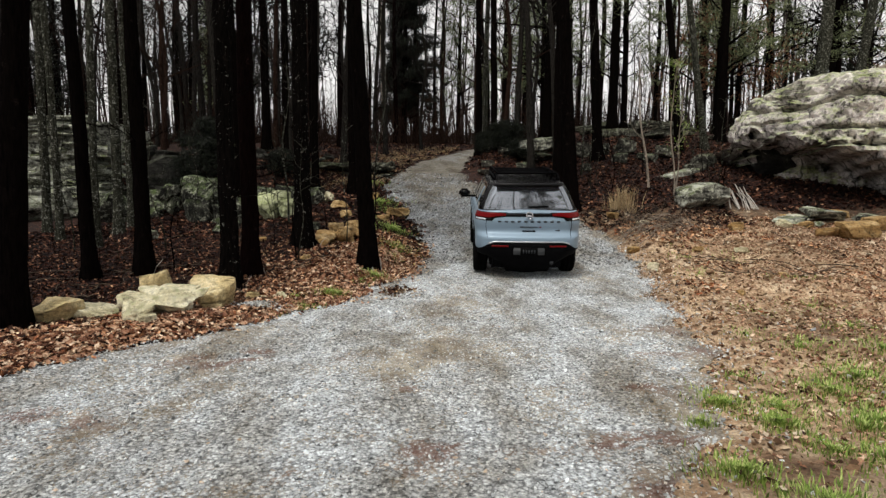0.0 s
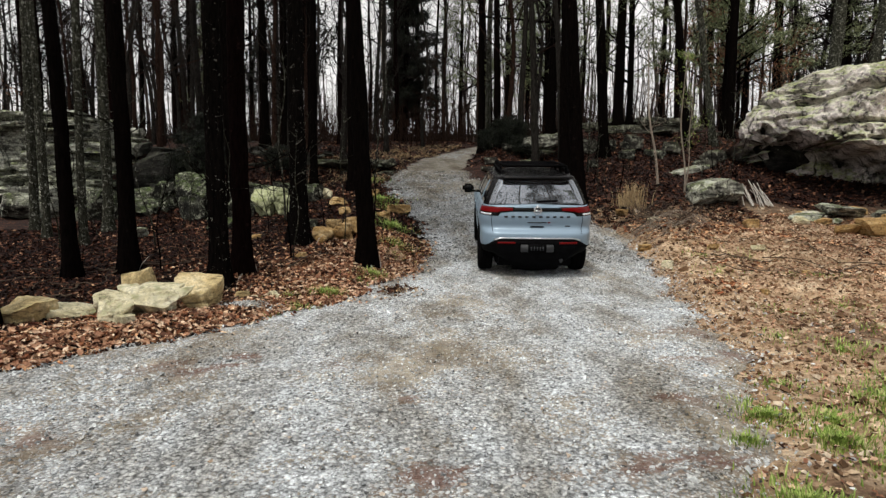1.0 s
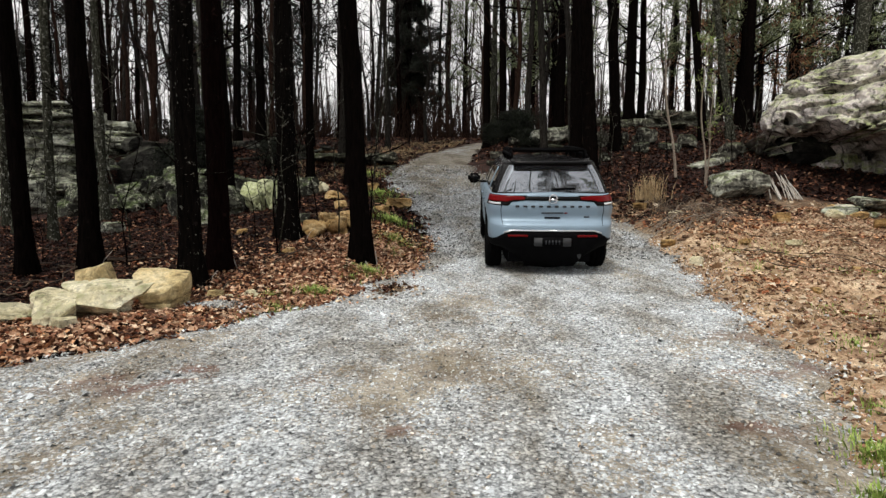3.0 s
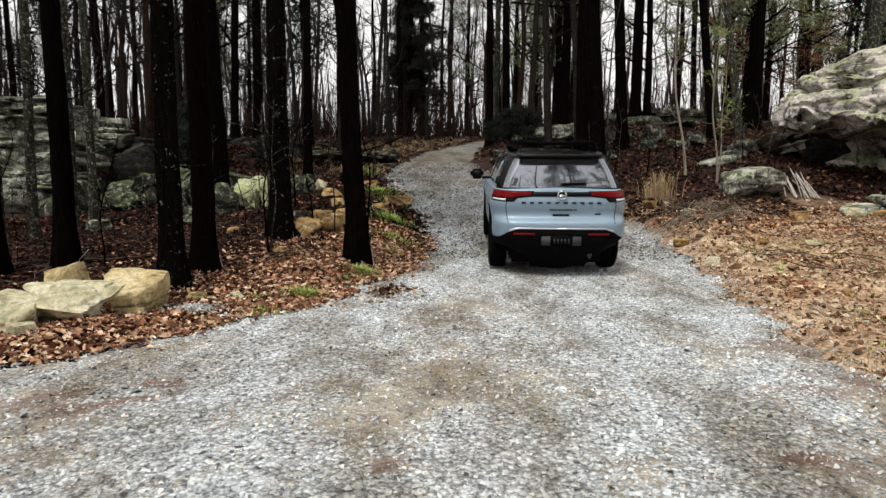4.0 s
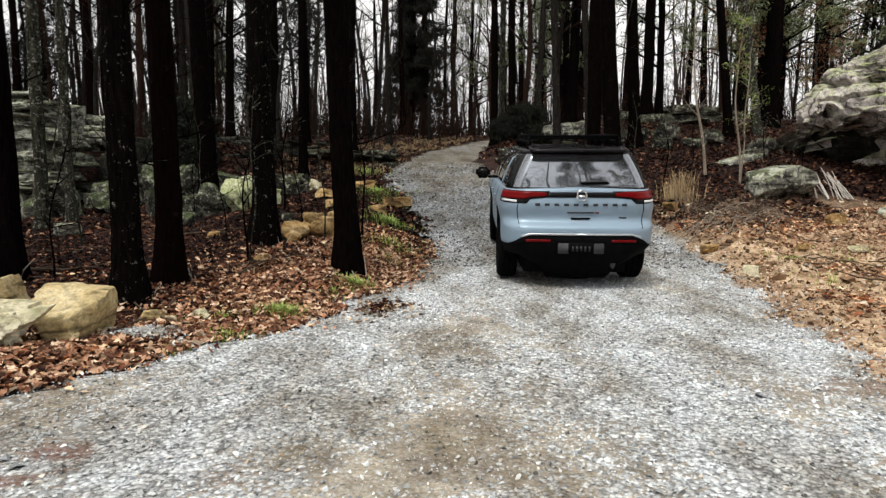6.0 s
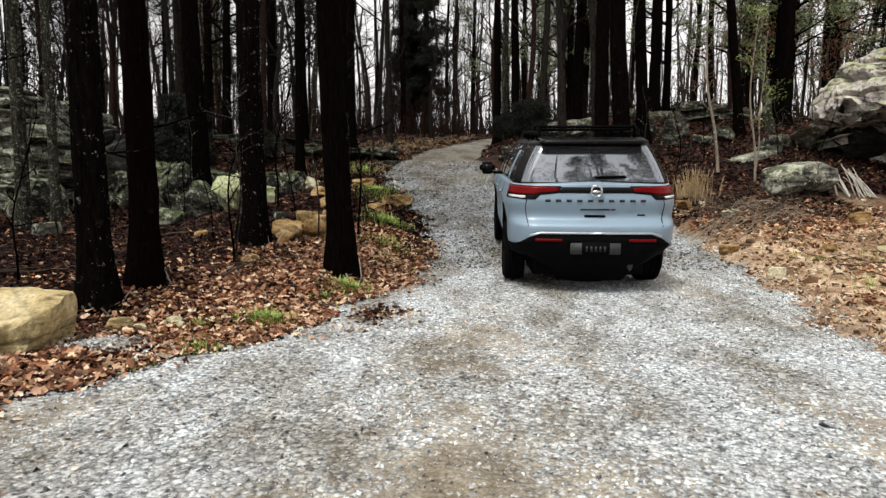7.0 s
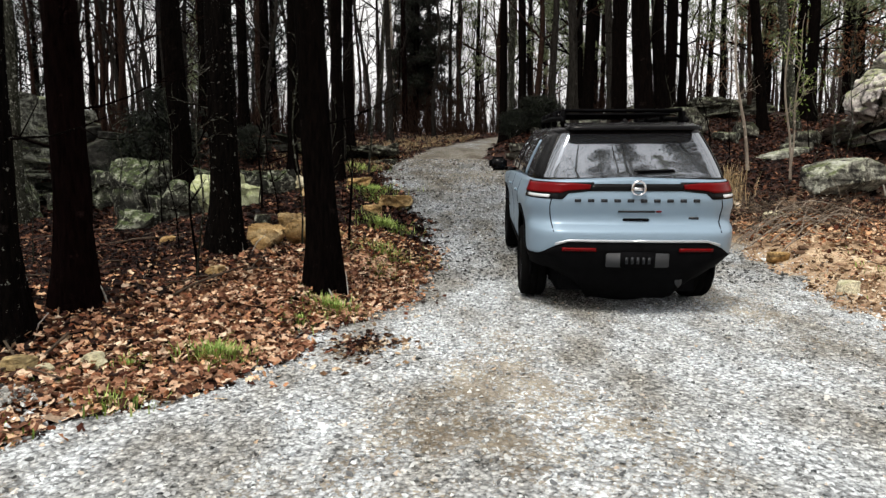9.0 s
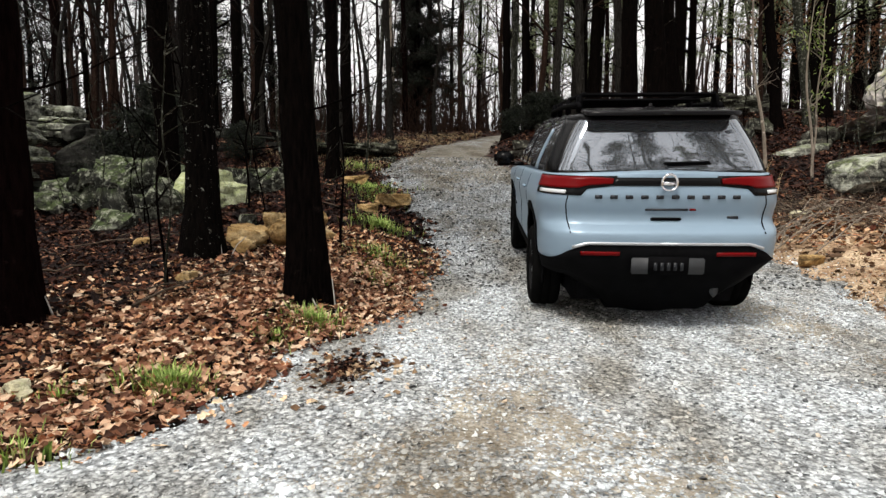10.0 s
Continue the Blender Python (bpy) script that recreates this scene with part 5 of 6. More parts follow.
def build_car():
    car = thing("car", None, "pale blue-grey off-road family car with black roof on gravel", "car")
    axles = (1.02, 3.92)
    # lower body with wheel openings
    bm = bmesh.new()
    us = span(0, 1, 10) + span(1, 2, 14)[1:] + span(2, 3, 60)[1:] + span(3, 4, 14)[1:] + span(4, 5, 8)[1:]
    rows = 26
    for s in (-1, 1):
        grid = []
        for u in us:
            t = top_z(u)
            grid.append([bm.verts.new((s * p[0], p[1], p[2])) for p in (body_point(u, 0.30 + (t - 0.30) * k / rows) for k in range(rows + 1))])
        mid = [bm.verts.new((0, col[-1].co.y, col[-1].co.z + 0.03 * abs(col[-1].co.x))) for col in grid]
        for i in range(len(us) - 1):
            for k in range(rows):
                f = [grid[i][k], grid[i + 1][k], grid[i + 1][k + 1], grid[i][k + 1]]
                c = sum((v.co for v in f), Vector()) / 4
                if abs(c.x) > 0.72 and any(math.hypot(c.y - a, c.z - 0.38) < 0.445 for a in axles):
                    continue
                bm.faces.new(f if s > 0 else f[::-1])
            try:
                bm.faces.new([grid[i][rows], grid[i + 1][rows], mid[i + 1], mid[i]])
            except ValueError:
                pass
    bmesh.ops.remove_doubles(bm, verts=bm.verts, dist=0.0008)
    bmesh.ops.recalc_face_normals(bm, faces=bm.faces)
    body = part("body", bm, PAINT, car, "pale blue-grey painted body")
    part("underbody", box_bm((1.36, 4.45, 0.40), (0, 2.48, 0.42), 0.05), TRIM, car, smooth=False)
    for a in axles:
        part("axle", rod_bm([(-0.8, a, 0.37), (0, a, 0.35), (0.8, a, 0.37)], 0.05), TRIM, car)
    part("exhaust_pipe", rod_bm([(0.42, 1.0, 0.30), (0.44, 0.4, 0.29), (0.44, 0.17, 0.29)], 0.032), GREYTRIM, car, "dull metal exhaust pipe")
    # cabin of dark glass
    bm = bmesh.new()
    rows = 12
    for s in (-1, 1):
        grid = [[bm.verts.new((s * p[0], p[1], p[2])) for p in (cab_point(u, k / rows) for k in range(rows + 1))] for u in us]
        for i in range(len(us) - 1):
            for k in range(rows):
                f = [grid[i][k], grid[i + 1][k], grid[i + 1][k + 1], grid[i][k + 1]]
                bm.faces.new(f if s > 0 else f[::-1])
    bmesh.ops.remove_doubles(bm, verts=bm.verts, dist=0.0008)
    bmesh.ops.recalc_face_normals(bm, faces=bm.faces)
    part("window_glass", bm, TINT, car, "dark tinted windows")
    # roof skin
    bm = bmesh.new()
    rings = []
    for f, up in ((1.012, -0.035), (1.012, 0.0), (0.97, 0.022), (0.8, 0.042), (0.55, 0.056), (0.3, 0.062), (0.05, 0.064)):
        ring = []
        for s, line in ((1, us), (-1, us[::-1])):
            for u in line[:-1] if s > 0 else line[:-1]:
                x, y, z = cab_point(u, 1.0)
                ring.append(bm.verts.new((s * x * f, 1.75 + (y - 1.75) * (f if f > 0.9 else 0.25 + 0.75 * f), z + up)))
        rings.append(ring)
    for a, b in zip(rings, rings[1:]):
        for k in range(len(a)):
            bm.faces.new((a[k], a[(k + 1) % len(a)], b[(k + 1) % len(a)], b[k]))
    bm.faces.new(rings[-1])
    bmesh.ops.remove_doubles(bm, verts=bm.verts, dist=0.0006)
    bmesh.ops.recalc_face_normals(bm, faces=bm.faces)
    part("roof", bm, GLOSS, car, "gloss black roof")
    part("tailgate_spoiler", patch(lambda u, t: (cab_point(u, 1.0)[0] * 0.985, cab_point(u, 1.0)[1] - 0.17 + 0.30 * t, 1.708 + 0.035 * t), span(0, 1.35, 12), 0, 1, 4, 0.022), GLOSS, car, "gloss black spoiler over the rear window")
    for s in (-1, 1):
        part("rear_pillar", patch(cab_point, span(1.42, 1.95, 8), -0.01, 0.99, 8, 0.004, (s,)), GLOSS, car)
    part("rear_window_frame", patch(cab_point, span(0, 1.42, 14), -0.015, 0.05, 2, 0.006), GLOSS, car)
    for y, wide, m, name in ((1.30, 0.16, PAINT, "door_pillar"), (2.42, 0.09, GLOSS, "door_pillar"), (3.05, 0.06, GLOSS, "door_pillar")):
        for s in (-1, 1):
            part(name, patch(lambda u, t: cab_point(cab_u(y - 0.12 * t + (u - 0.5) * wide * (1 - 0.45 * t), t), t), span(0, 1, 2), 0.0, 0.96 if m is GLOSS else 0.80, 8, 0.006, (s,)), m, car, "body-coloured pillar behind the rear door" if m is PAINT else "")
        part("window_sill_trim", patch(cab_point, span(1.6, 2.9, 30), -0.03, 0.02, 1, 0.008, (s,)), GLOSS, car)
    # cladding
    low = lambda u: curve(u, [(0, .215), (.72, .22), (.98, .295), (1.5, .302), (2, .305)])
    part("rear_bumper_cladding", patch(body_point, span(0, 1, 8) + span(1, 1.98, 14)[1:], low, lambda u: curve(u, [(0, .612), (1.0, .612), (1.25, .575), (1.6, .49), (2, .455)]), 6, 0.010), TRIM, car, "black plastic lower bumper")
    part("bumper_trim_strip", patch(body_point, span(0, 1, 8) + span(1, 1.22, 4)[1:], lambda u: curve(u, [(0, .615), (1, .615), (1.22, .585)]), lambda u: curve(u, [(0, .634), (1, .634), (1.22, .602)]), 1, 0.016), SILVER, car, "silver strip on the bumper")
    for s in (-1, 1):
        part("sill_cladding", patch(body_point, span(side_u(1.42, .4), side_u(3.5, .4), 20), 0.303, lambda u: 0.43, 3, 0.010, (s,)), TRIM, car)
        for a in axles:
            ring = lambda u, v: arch(a, u, v)
            part("wheel_arch", patch(ring, span(-0.10, 1.10, 34), 0.405, 0.495, 3, 0.012, (s,)), TRIM, car, "black plastic wheel arch")
    # rear lamps and bar
    for s in (-1, 1):
        lamp = part("tail_lamp", patch(body_point, span(0.70, 1, 5) + span(1, 1.92, 14)[1:], lambda u: curve(u, [(.7, 1.146), (1.05, 1.128), (1.1, 1.105), (1.92, 1.10)]), lambda u: curve(u, [(.7, 1.178), (1.0, 1.19), (1.92, 1.185)]), 4, 0.016, (s,)), RED, car, "red wraparound tail lamp")
        part("reversing_lens", patch(body_point, span(1.30, 1.80, 8), 1.052, 1.084, 2, 0.014, (s,)), CLEAR, lamp, "clear lower lens")
        part("lamp_surround", patch(body_point, span(0.66, 1, 5) + span(1, 1.96, 14)[1:], lambda u: curve(u, [(.66, 1.128), (1.0, 1.10), (1.06, 1.036), (1.96, 1.04)]), 1.197, 4, 0.006, (s,)), GLOSS, lamp)
        part("reflector", patch(body_point, span(0.60, 1, 5) + span(1, 1.1, 2)[1:], 0.550, 0.572, 1, 0.020, (s,)), RED, car, "red bumper reflector")
    part("lamp_bar", patch(body_point, span(0, 0.72, 8), 1.128, 1.186, 2, 0.008), GLOSS, car, "black bar between the tail lamps")
    bm = bmesh.new()
    n, k = 28, 8
    ring = [[bm.verts.new(((0.060 + 0.009 * math.cos(b)) * math.cos(a), 0.076 + 0.009 * math.sin(b), 1.150 + (0.060 + 0.009 * math.cos(b)) * math.sin(a))) for b in (2 * math.pi * j / k for j in range(k))] for a in (2 * math.pi * i / n for i in range(n))]
    for i in range(n):
        for j in range(k):
            bm.faces.new((ring[i][j], ring[(i + 1) % n][j], ring[(i + 1) % n][(j + 1) % k], ring[i][(j + 1) % k]))
    badge = part("badge", bm, CHROME, car, "plain chrome ring badge")
    part("badge_disc", box_bm((0.118, 0.012, 0.03), (0, 0.082, 1.15), 0.004), CHROME, badge)
    for i in range(10):
        part("lettering_bar", box_bm((0.058, 0.010, 0.036), (-0.53 + 0.1175 * i, 0.094 + 0.05 * ((-0.53 + 0.1175 * i) / 0.97) ** 2, 1.025), 0.003), LETTER, car)
    part("lettering_bar", box_bm((0.33, 0.008, 0.022), (0.0, 0.112, 0.905), 0.003), LETTER, car)
    part("lettering_bar", box_bm((0.05, 0.008, 0.022), (0.20, 0.112, 0.905), 0.003), RED, car)
    part("lettering_bar", box_bm((0.09, 0.008, 0.026), (0.52, 0.138, 0.83), 0.003), LETTER, car)
    part("tailgate_handle", box_bm((0.24, 0.02, 0.03), (0.0, 0.118, 0.815), 0.008), TRIM, car)
    part("plate_holder", box_bm((0.56, 0.02, 0.105), (0.0, -0.008, 0.485), 0.02), GREYTRIM, car, "dull grey panel round the plate")
    plate = part("number_plate", box_bm((0.31, 0.016, 0.115), (0.0, -0.022, 0.49), 0.008), TRIM, car, "dark plate with plain bars")
    for i in range(5):
        part("plate_bar", box_bm((0.026, 0.006, 0.05), (-0.1 + 0.05 * i, -0.032, 0.487), 0.002), LETTER, plate)
    # shut lines
    for s in (-1, 1):
        part("shut_line", patch(body_point, [1.245, 1.262], 0.70, 1.04, 8, 0.0025, (s,)), TRIM, car)
        for y in (1.50, 2.46, 3.52):
            ul = side_u(y, 0.8)
            part("shut_line", patch(body_point, [ul, ul + 0.003], 0.44, 1.15, 10, 0.0025, (s,)), TRIM, car)
        for y in (1.62, 2.62):
            p = body_point(side_u(y, 0.98), 0.98)
            part("door_handle", box_bm((0.03, 0.20, 0.035), (s * (p[0] + 0.014), y, 0.99), 0.012), PAINT, car)
        part("side_badge", box_bm((0.008, 0.22, 0.024), (s * (body_point(side_u(3.3, .62), .62)[0] + 0.004), 3.28, 0.60), 0.003), LETTER, car)
        mirror = part("door_mirror", box_bm((0.25, 0.13, 0.18), (s * 1.14, 3.12, 1.235), 0.05), TRIM, car, "black door mirror")
        part("mirror_glass", box_bm((0.18, 0.008, 0.125), (s * 1.14, 3.052, 1.237), 0.003), GLOSS, mirror)
        part("mirror_arm", box_bm((0.18, 0.06, 0.04), (s * 0.97, 3.15, 1.165), 0.012), GLOSS, mirror)
    # wiper
    wiper = part("rear_wiper", rod_bm([(0.02, 0.238, 1.268), (0.12, 0.236, 1.272), (0.36, 0.240, 1.283)], 0.011, 6), TRIM, car, "black rear wiper")
    part("wiper_blade", box_bm((0.36, 0.02, 0.022), (0.17, 0.232, 1.292), 0.006, Matrix.Rotation(radians(-2), 4, "Y")), TRIM, wiper)
    # underneath
    part("underbody", box_bm((1.36, 4.1, 0.22), (0, 2.55, 0.28), 0.04), TRIM, car, "black underbody")
    part("silencer", box_bm((0.9, 0.34, 0.17), (0.02, 0.52, 0.27), 0.06), TRIM, car)
    bm = lathe_bm([(-.10, .20), (-.12, .26), (-.11, .34), (-.06, .37), (.06, .37), (.11, .34), (.12, .26), (.10, .20)], 32)
    bmesh.ops.transform(bm, matrix=Matrix.Translation((0, 0.78, 0.25)) @ Matrix.Rotation(radians(90), 4, "Y"), verts=bm.verts)
    part("spare_wheel", bm, RUBBER, car, "spare wheel slung under the tail")
    part("differential", box_bm((0.34, 0.30, 0.30), (0.0, 1.05, 0.28), 0.10), TRIM, car)
    for s in (-1, 1):
        part("trailing_arm", rod_bm([(s * 0.62, 1.05, 0.24), (s * 0.58, 1.6, 0.26), (s * 0.5, 2.0, 0.34)], 0.05), TRIM, car)
        part("mud_flap", box_bm((0.27, 0.015, 0.30), (s * 0.80, 1.46, 0.30), 0.005), TRIM, car)
    # wheels
    for a in axles:
        for s in (-1, 1):
            at = (s * 0.845, a, 0.38)
            prof = [(-.115, .235), (-.128, .27), (-.130, .335), (-.115, .366), (-.09, .379), (-.045, .381), (-.04, .374), (-.03, .374), (-.025, .382), (.025, .382), (.03, .374), (.04, .374), (.045, .381), (.09, .379), (.115, .366), (.130, .335), (.128, .27), (.115, .235)]
            bm = lathe_bm(prof, 48)
            bmesh.ops.translate(bm, vec=at, verts=bm.verts)
            wheel = part("wheel", bm, RUBBER, car, "black all-terrain tyre on alloy wheel")
            bm = lathe_bm([(-.11, .237), (-.1, .222), (.0, .205), (.085, .21), (.10, .225), (.114, .237)], 40)
            bmesh.ops.scale(bm, vec=(s, 1, 1), verts=bm.verts)
            bmesh.ops.translate(bm, vec=at, verts=bm.verts)
            part("rim", bm, GLOSS, wheel, "glossy dark alloy rim")
            bm = box_bm((0.03, 0.40, 0.40), (0, 0, 0), 0.0)
            bmesh.ops.delete(bm, geom=bm.verts[:], context="VERTS")
            for k in range(6):
                for side in (-1, 1):
                    b2 = box_bm((0.035, 0.035, 0.17), (s * 0.075, side * 0.025, 0.125), 0.008, None)
                    bmesh.ops.rotate(b2, cent=(0, 0, 0), matrix=Matrix.Rotation(radians(60 * k + side * 7), 3, "X"), verts=b2.verts)
                    tmp = bpy.data.meshes.new("spoke")
                    b2.to_mesh(tmp)
                    b2.free()
                    bm.from_mesh(tmp)
                    bpy.data.meshes.remove(tmp)
            bmesh.ops.translate(bm, vec=at, verts=bm.verts)
            part("spokes", bm, SILVER, wheel)
            bm = lathe_bm([(.02 * s, .20), (.045 * s, .12), (.085 * s, .055), (.09 * s, .004)], 24)
            bmesh.ops.translate(bm, vec=at, verts=bm.verts)
            part("hub", bm, TRIM, wheel)
    # rack
    rack = part("roof_rack", box_bm((1.10, 0.05, 0.028), (0, 0.80, 1.865), 0.01), TRIM, car, "black metal roof rack")
    for y in (1.1, 1.4, 1.7, 2.0, 2.3, 2.6):
        part("crossbar", box_bm((1.10, 0.045, 0.024), (0, y, 1.84), 0.008), TRIM, rack)
    for s in (-1, 1):
        part("rail", rod_bm([(s * 0.60, 0.72, 1.775), (s * 0.605, 0.80, 1.80), (s * 0.62, 1.6, 1.81), (s * 0.61, 2.5, 1.80), (s * 0.60, 2.62, 1.765)], 0.02, 8), TRIM, rack)
        part("rail", rod_bm([(s * 0.55, 0.78, 1.868), (s * 0.56, 1.6, 1.872), (s * 0.55, 2.62, 1.862)], 0.018, 8), TRIM, rack)
        for y in (0.85, 1.5, 2.1, 2.55):
            part("foot", box_bm((0.05, 0.09, 0.13), (s * 0.585, y, 1.80), 0.012), TRIM, rack)
    part("aerial", box_bm((0.05, 0.14, 0.05), (0, 0.74, 1.775), 0.02), GLOSS, car, "black roof aerial fin")
    return car


def side_x(y, z):
    """The body's half-width at a place along it."""
    lo_u, hi_u = (1.0, 2.0) if y < body_point(2, z)[1] else (3.0, 4.0) if y > body_point(3, z)[1] else (2.5, 2.5)
    for _ in range(24):
        m = (lo_u + hi_u) / 2
        if body_point(m, z)[1] < y:
            lo_u = m
        else:
            hi_u = m
    return body_point((lo_u + hi_u) / 2, z)[0]


def arch(a, u, rr):
    t = math.pi * u
    y, z = a - rr * math.cos(t), 0.38 + rr * math.sin(t)
    return (side_x(y, max(z, 0.30)), y, z)


CAR_X, CAR_Y, CAR_TURN, CAR_SIZE = 1.55, 10.7, -1.5, 1.0
lay = Matrix.Rotation(radians(CAR_TURN), 3, "Z")
feet = [Vector((CAR_X, CAR_Y, 0)) + lay @ Vector((0, a * CAR_SIZE, 0)) for a in (1.02, 3.92)]
heights = [float(road_z(f.x, f.y)) + 0.012 for f in feet]
climb = math.atan2(heights[1] - heights[0], 2.9 * CAR_SIZE)
car = build_car()
# high-riding stance: the body sits well above its wheels
for ob in car.children_recursive:
    if ob.name.split(".")[0] not in ("wheel", "rim", "spokes", "hub", "axle"):
        co = np.empty(len(ob.data.vertices) * 3, np.float32)
        ob.data.vertices.foreach_get("co", co)
        co = co.reshape(-1, 3)
        co[:, 2] = curve(co[:, 2], [(0, 0), (.20, .14), (.225, .20), (.27, .33), (.32, .40), (.48, .58), (.61, .75), (.70, .84), (.8, .93), (1.15, 1.22), (1.24, 1.33), (1.70, 1.74), (1.9, 1.98)])
        co[:, 2] += 0.10 * step(0.5, 0.78, np.abs(co[:, 0])) * step(1.0, 0.5, co[:, 1]) * step(0.66, 0.45, co[:, 2])
        ob.data.vertices.foreach_set("co", co.ravel())
        ob.data.update()
car.matrix_basis = Matrix.Translation((CAR_X, CAR_Y, heights[0] - 1.02 * CAR_SIZE * math.tan(climb))) @ lay.to_4x4() @ Matrix.Rotation(climb, 4, "X") @ Matrix.Scale(CAR_SIZE, 4)


# ---- gravel, leaves, grass and twigs ----
def scatter(r, n, x0, x1, y0, y1, keep):
    x, y = r.uniform(x0, x1, n), r.uniform(y0, y1, n)
    ok = keep(x, y, r)
    return x[ok], y[ok]


def turns(r, n, tilt):
    """Random turns: about z freely, tipped by about tilt radians."""
    a = r.uniform(0, 2 * np.pi, n)
    p, q = r.normal(size=n) * tilt, r.normal(size=n) * tilt
    ca, sa, cp, sp, cq, sq = np.cos(a), np.sin(a), np.cos(p), np.sin(p), np.cos(q), np.sin(q)
    one, zero = np.ones(n), np.zeros(n)
    Z = np.stack([np.stack([ca, -sa, zero], -1), np.stack([sa, ca, zero], -1), np.stack([zero, zero, one], -1)], 1)
    P = np.stack([np.stack([one, zero, zero], -1), np.stack([zero, cp, -sp], -1), np.stack([zero, sp, cp], -1)], 1)
    Q = np.stack([np.stack([cq, zero, sq], -1), np.stack([zero, one, zero], -1), np.stack([-sq, zero, cq], -1)], 1)
    return Z @ P @ Q


def strewn(name, shapes, faces, x, y, z, size, tilt, r, mat, label, category, smooth=False):
    """Many small copies of a few shapes, as one sheet of stuff."""
    n = len(x)
    pick = r.randint(len(shapes), size=n)
    local = np.stack(shapes)[pick] * size[:, None, None]
    v = np.einsum("nij,nkj->nki", turns(r, n, tilt), local) + np.stack([x, y, z], -1)[:, None]
    k = local.shape[1]
    f = [(np.asarray(g)[None] + (np.arange(n) * k)[:, None, None]).reshape(-1, np.asarray(g).shape[1]) for g in (faces if isinstance(faces, list) else [faces])]
    return thing(name, mesh_from(name, v.reshape(-1, 3), f, mat, smooth), label, category, kind="stuff")


r = np.random.RandomState(5)
pv = np.array([(1, 0, 0), (-1, 0, 0), (0, 1, 0), (0, -1, 0), (0.2, 0.2, 1), (0, 0, -1), (0.75, 0.7, 0.5), (-0.7, -0.7, 0.55)], float)
pf = np.array([(0, 6, 4), (6, 2, 4), (2, 1, 4), (1, 7, 4), (7, 3, 4), (3, 0, 4), (2, 6, 0), (3, 7, 1)])
chips = []
for k in range(18):
    c = pv * r.uniform(0.6, 1.3, (len(pv), 1)) * (1, r.uniform(0.6, 1), r.uniform(0.5, 0.85))
    chips.append(c + r.normal(size=c.shape) * 0.14)


def on_gravel(x, y, r):
    return (in_road(x, y) > 0.02 - 0.25 * r.uniform(size=len(x)) ** 3) & (np.abs(x) < 0.85 * (y + 2.2)) & (r.uniform(size=len(x)) > 0.3 * step(0.4, 0.9, worn_road(x, y)))


x, y = scatter(r, 120000, -7.5, 4.2, 2.6, 12.5, on_gravel)
size = 0.005 + 0.015 * r.uniform(size=len(x)) ** 4
strewn("gravel", chips, pf, x, y, road_z(x, y) + size * 0.15, size, 0.5, r, PEBBLE, "loose grey crushed stones on the track", "gravel")
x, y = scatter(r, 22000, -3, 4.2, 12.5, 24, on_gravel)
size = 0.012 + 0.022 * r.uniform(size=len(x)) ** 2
strewn("gravel", chips, pf, x, y, road_z(x, y) + size * 0.15, size, 0.5, r, PEBBLE_DIRTY_SHADED, "dirty, shade-darkened crushed stones up the track", "gravel")
x, y = scatter(r, 2600, -6.5, 6.0, 2.6, 14, lambda x, y, r: (np.abs(in_road(x, y) - 0.1) < 1.6) & (r.uniform(size=len(x)) < 0.5))
size = 0.014 + 0.028 * r.uniform(size=len(x)) ** 5
strewn("gravel", chips, pf, x, y, np.where(in_road(x, y) > 0, road_z(x, y), ground_z(x, y)) + size * 0.1, size, 0.4, r, PEBBLE, "larger pale stones scattered on the track", "gravel")

# a curled oak leaf: a lobed outline folded along the rib
outline = np.array([(-1.0, 0.0), (-0.45, 0.56), (0.05, 0.40), (0.5, 0.60), (0.95, 0.0)])
leaf_shapes = []
for k in range(10):
    curl, fold = r.uniform(-0.5, 0.7), r.uniform(-0.2, 0.9)
    wide = r.uniform(0.75, 1.25)
    up = np.stack([outline[:, 0], outline[:, 1] * wide, curl * outline[:, 0] ** 2 * 0.6 + fold * np.abs(outline[:, 1])], -1)
    down = up * (1, -1, 1)
    leaf_shapes.append(np.concatenate([up, down[1:-1]]))
leaf_faces = [np.array([(0, 4, 2, 1), (5, 6, 4, 0)]), np.array([(2, 4, 3), (4, 6, 7)])]


def woods(x, y, r):
    d = -in_road(x, y)
    return (d > -0.12 - 0.5 * r.uniform(size=len(x)) ** 4) & (r.uniform(size=len(x)) < np.clip(0.62 + d * 0.9, 0.35, 1))


x, y = scatter(r, 64000, -11.5, 0.2, 5.2, 14.5, lambda x, y, r: woods(x, y, r) & (x < -0.2) & (x > -0.8 * (y + 1.5)))
# leaves deeper in the wood take the shade-darkened colour
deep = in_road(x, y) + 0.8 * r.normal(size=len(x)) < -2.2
for some, leaf, words in ((~deep, LEAF, "brown dead oak leaves covering the wood floor"), (deep, LEAF_SHADED_WET, "oak leaves in shade-darkened colour under the trees")):
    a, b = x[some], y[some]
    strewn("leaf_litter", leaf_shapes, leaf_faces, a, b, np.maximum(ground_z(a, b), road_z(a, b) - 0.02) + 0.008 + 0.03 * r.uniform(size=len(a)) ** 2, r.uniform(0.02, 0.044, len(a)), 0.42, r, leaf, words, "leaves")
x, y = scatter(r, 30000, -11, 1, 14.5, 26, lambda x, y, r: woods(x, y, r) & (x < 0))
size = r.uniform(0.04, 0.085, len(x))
strewn("leaf_litter", leaf_shapes, leaf_faces, x, y, ground_z(x, y) + 0.02, size, 0.45, r, LEAF_SHADED_WET, "shade-coloured dead leaves further in the wood", "leaves")
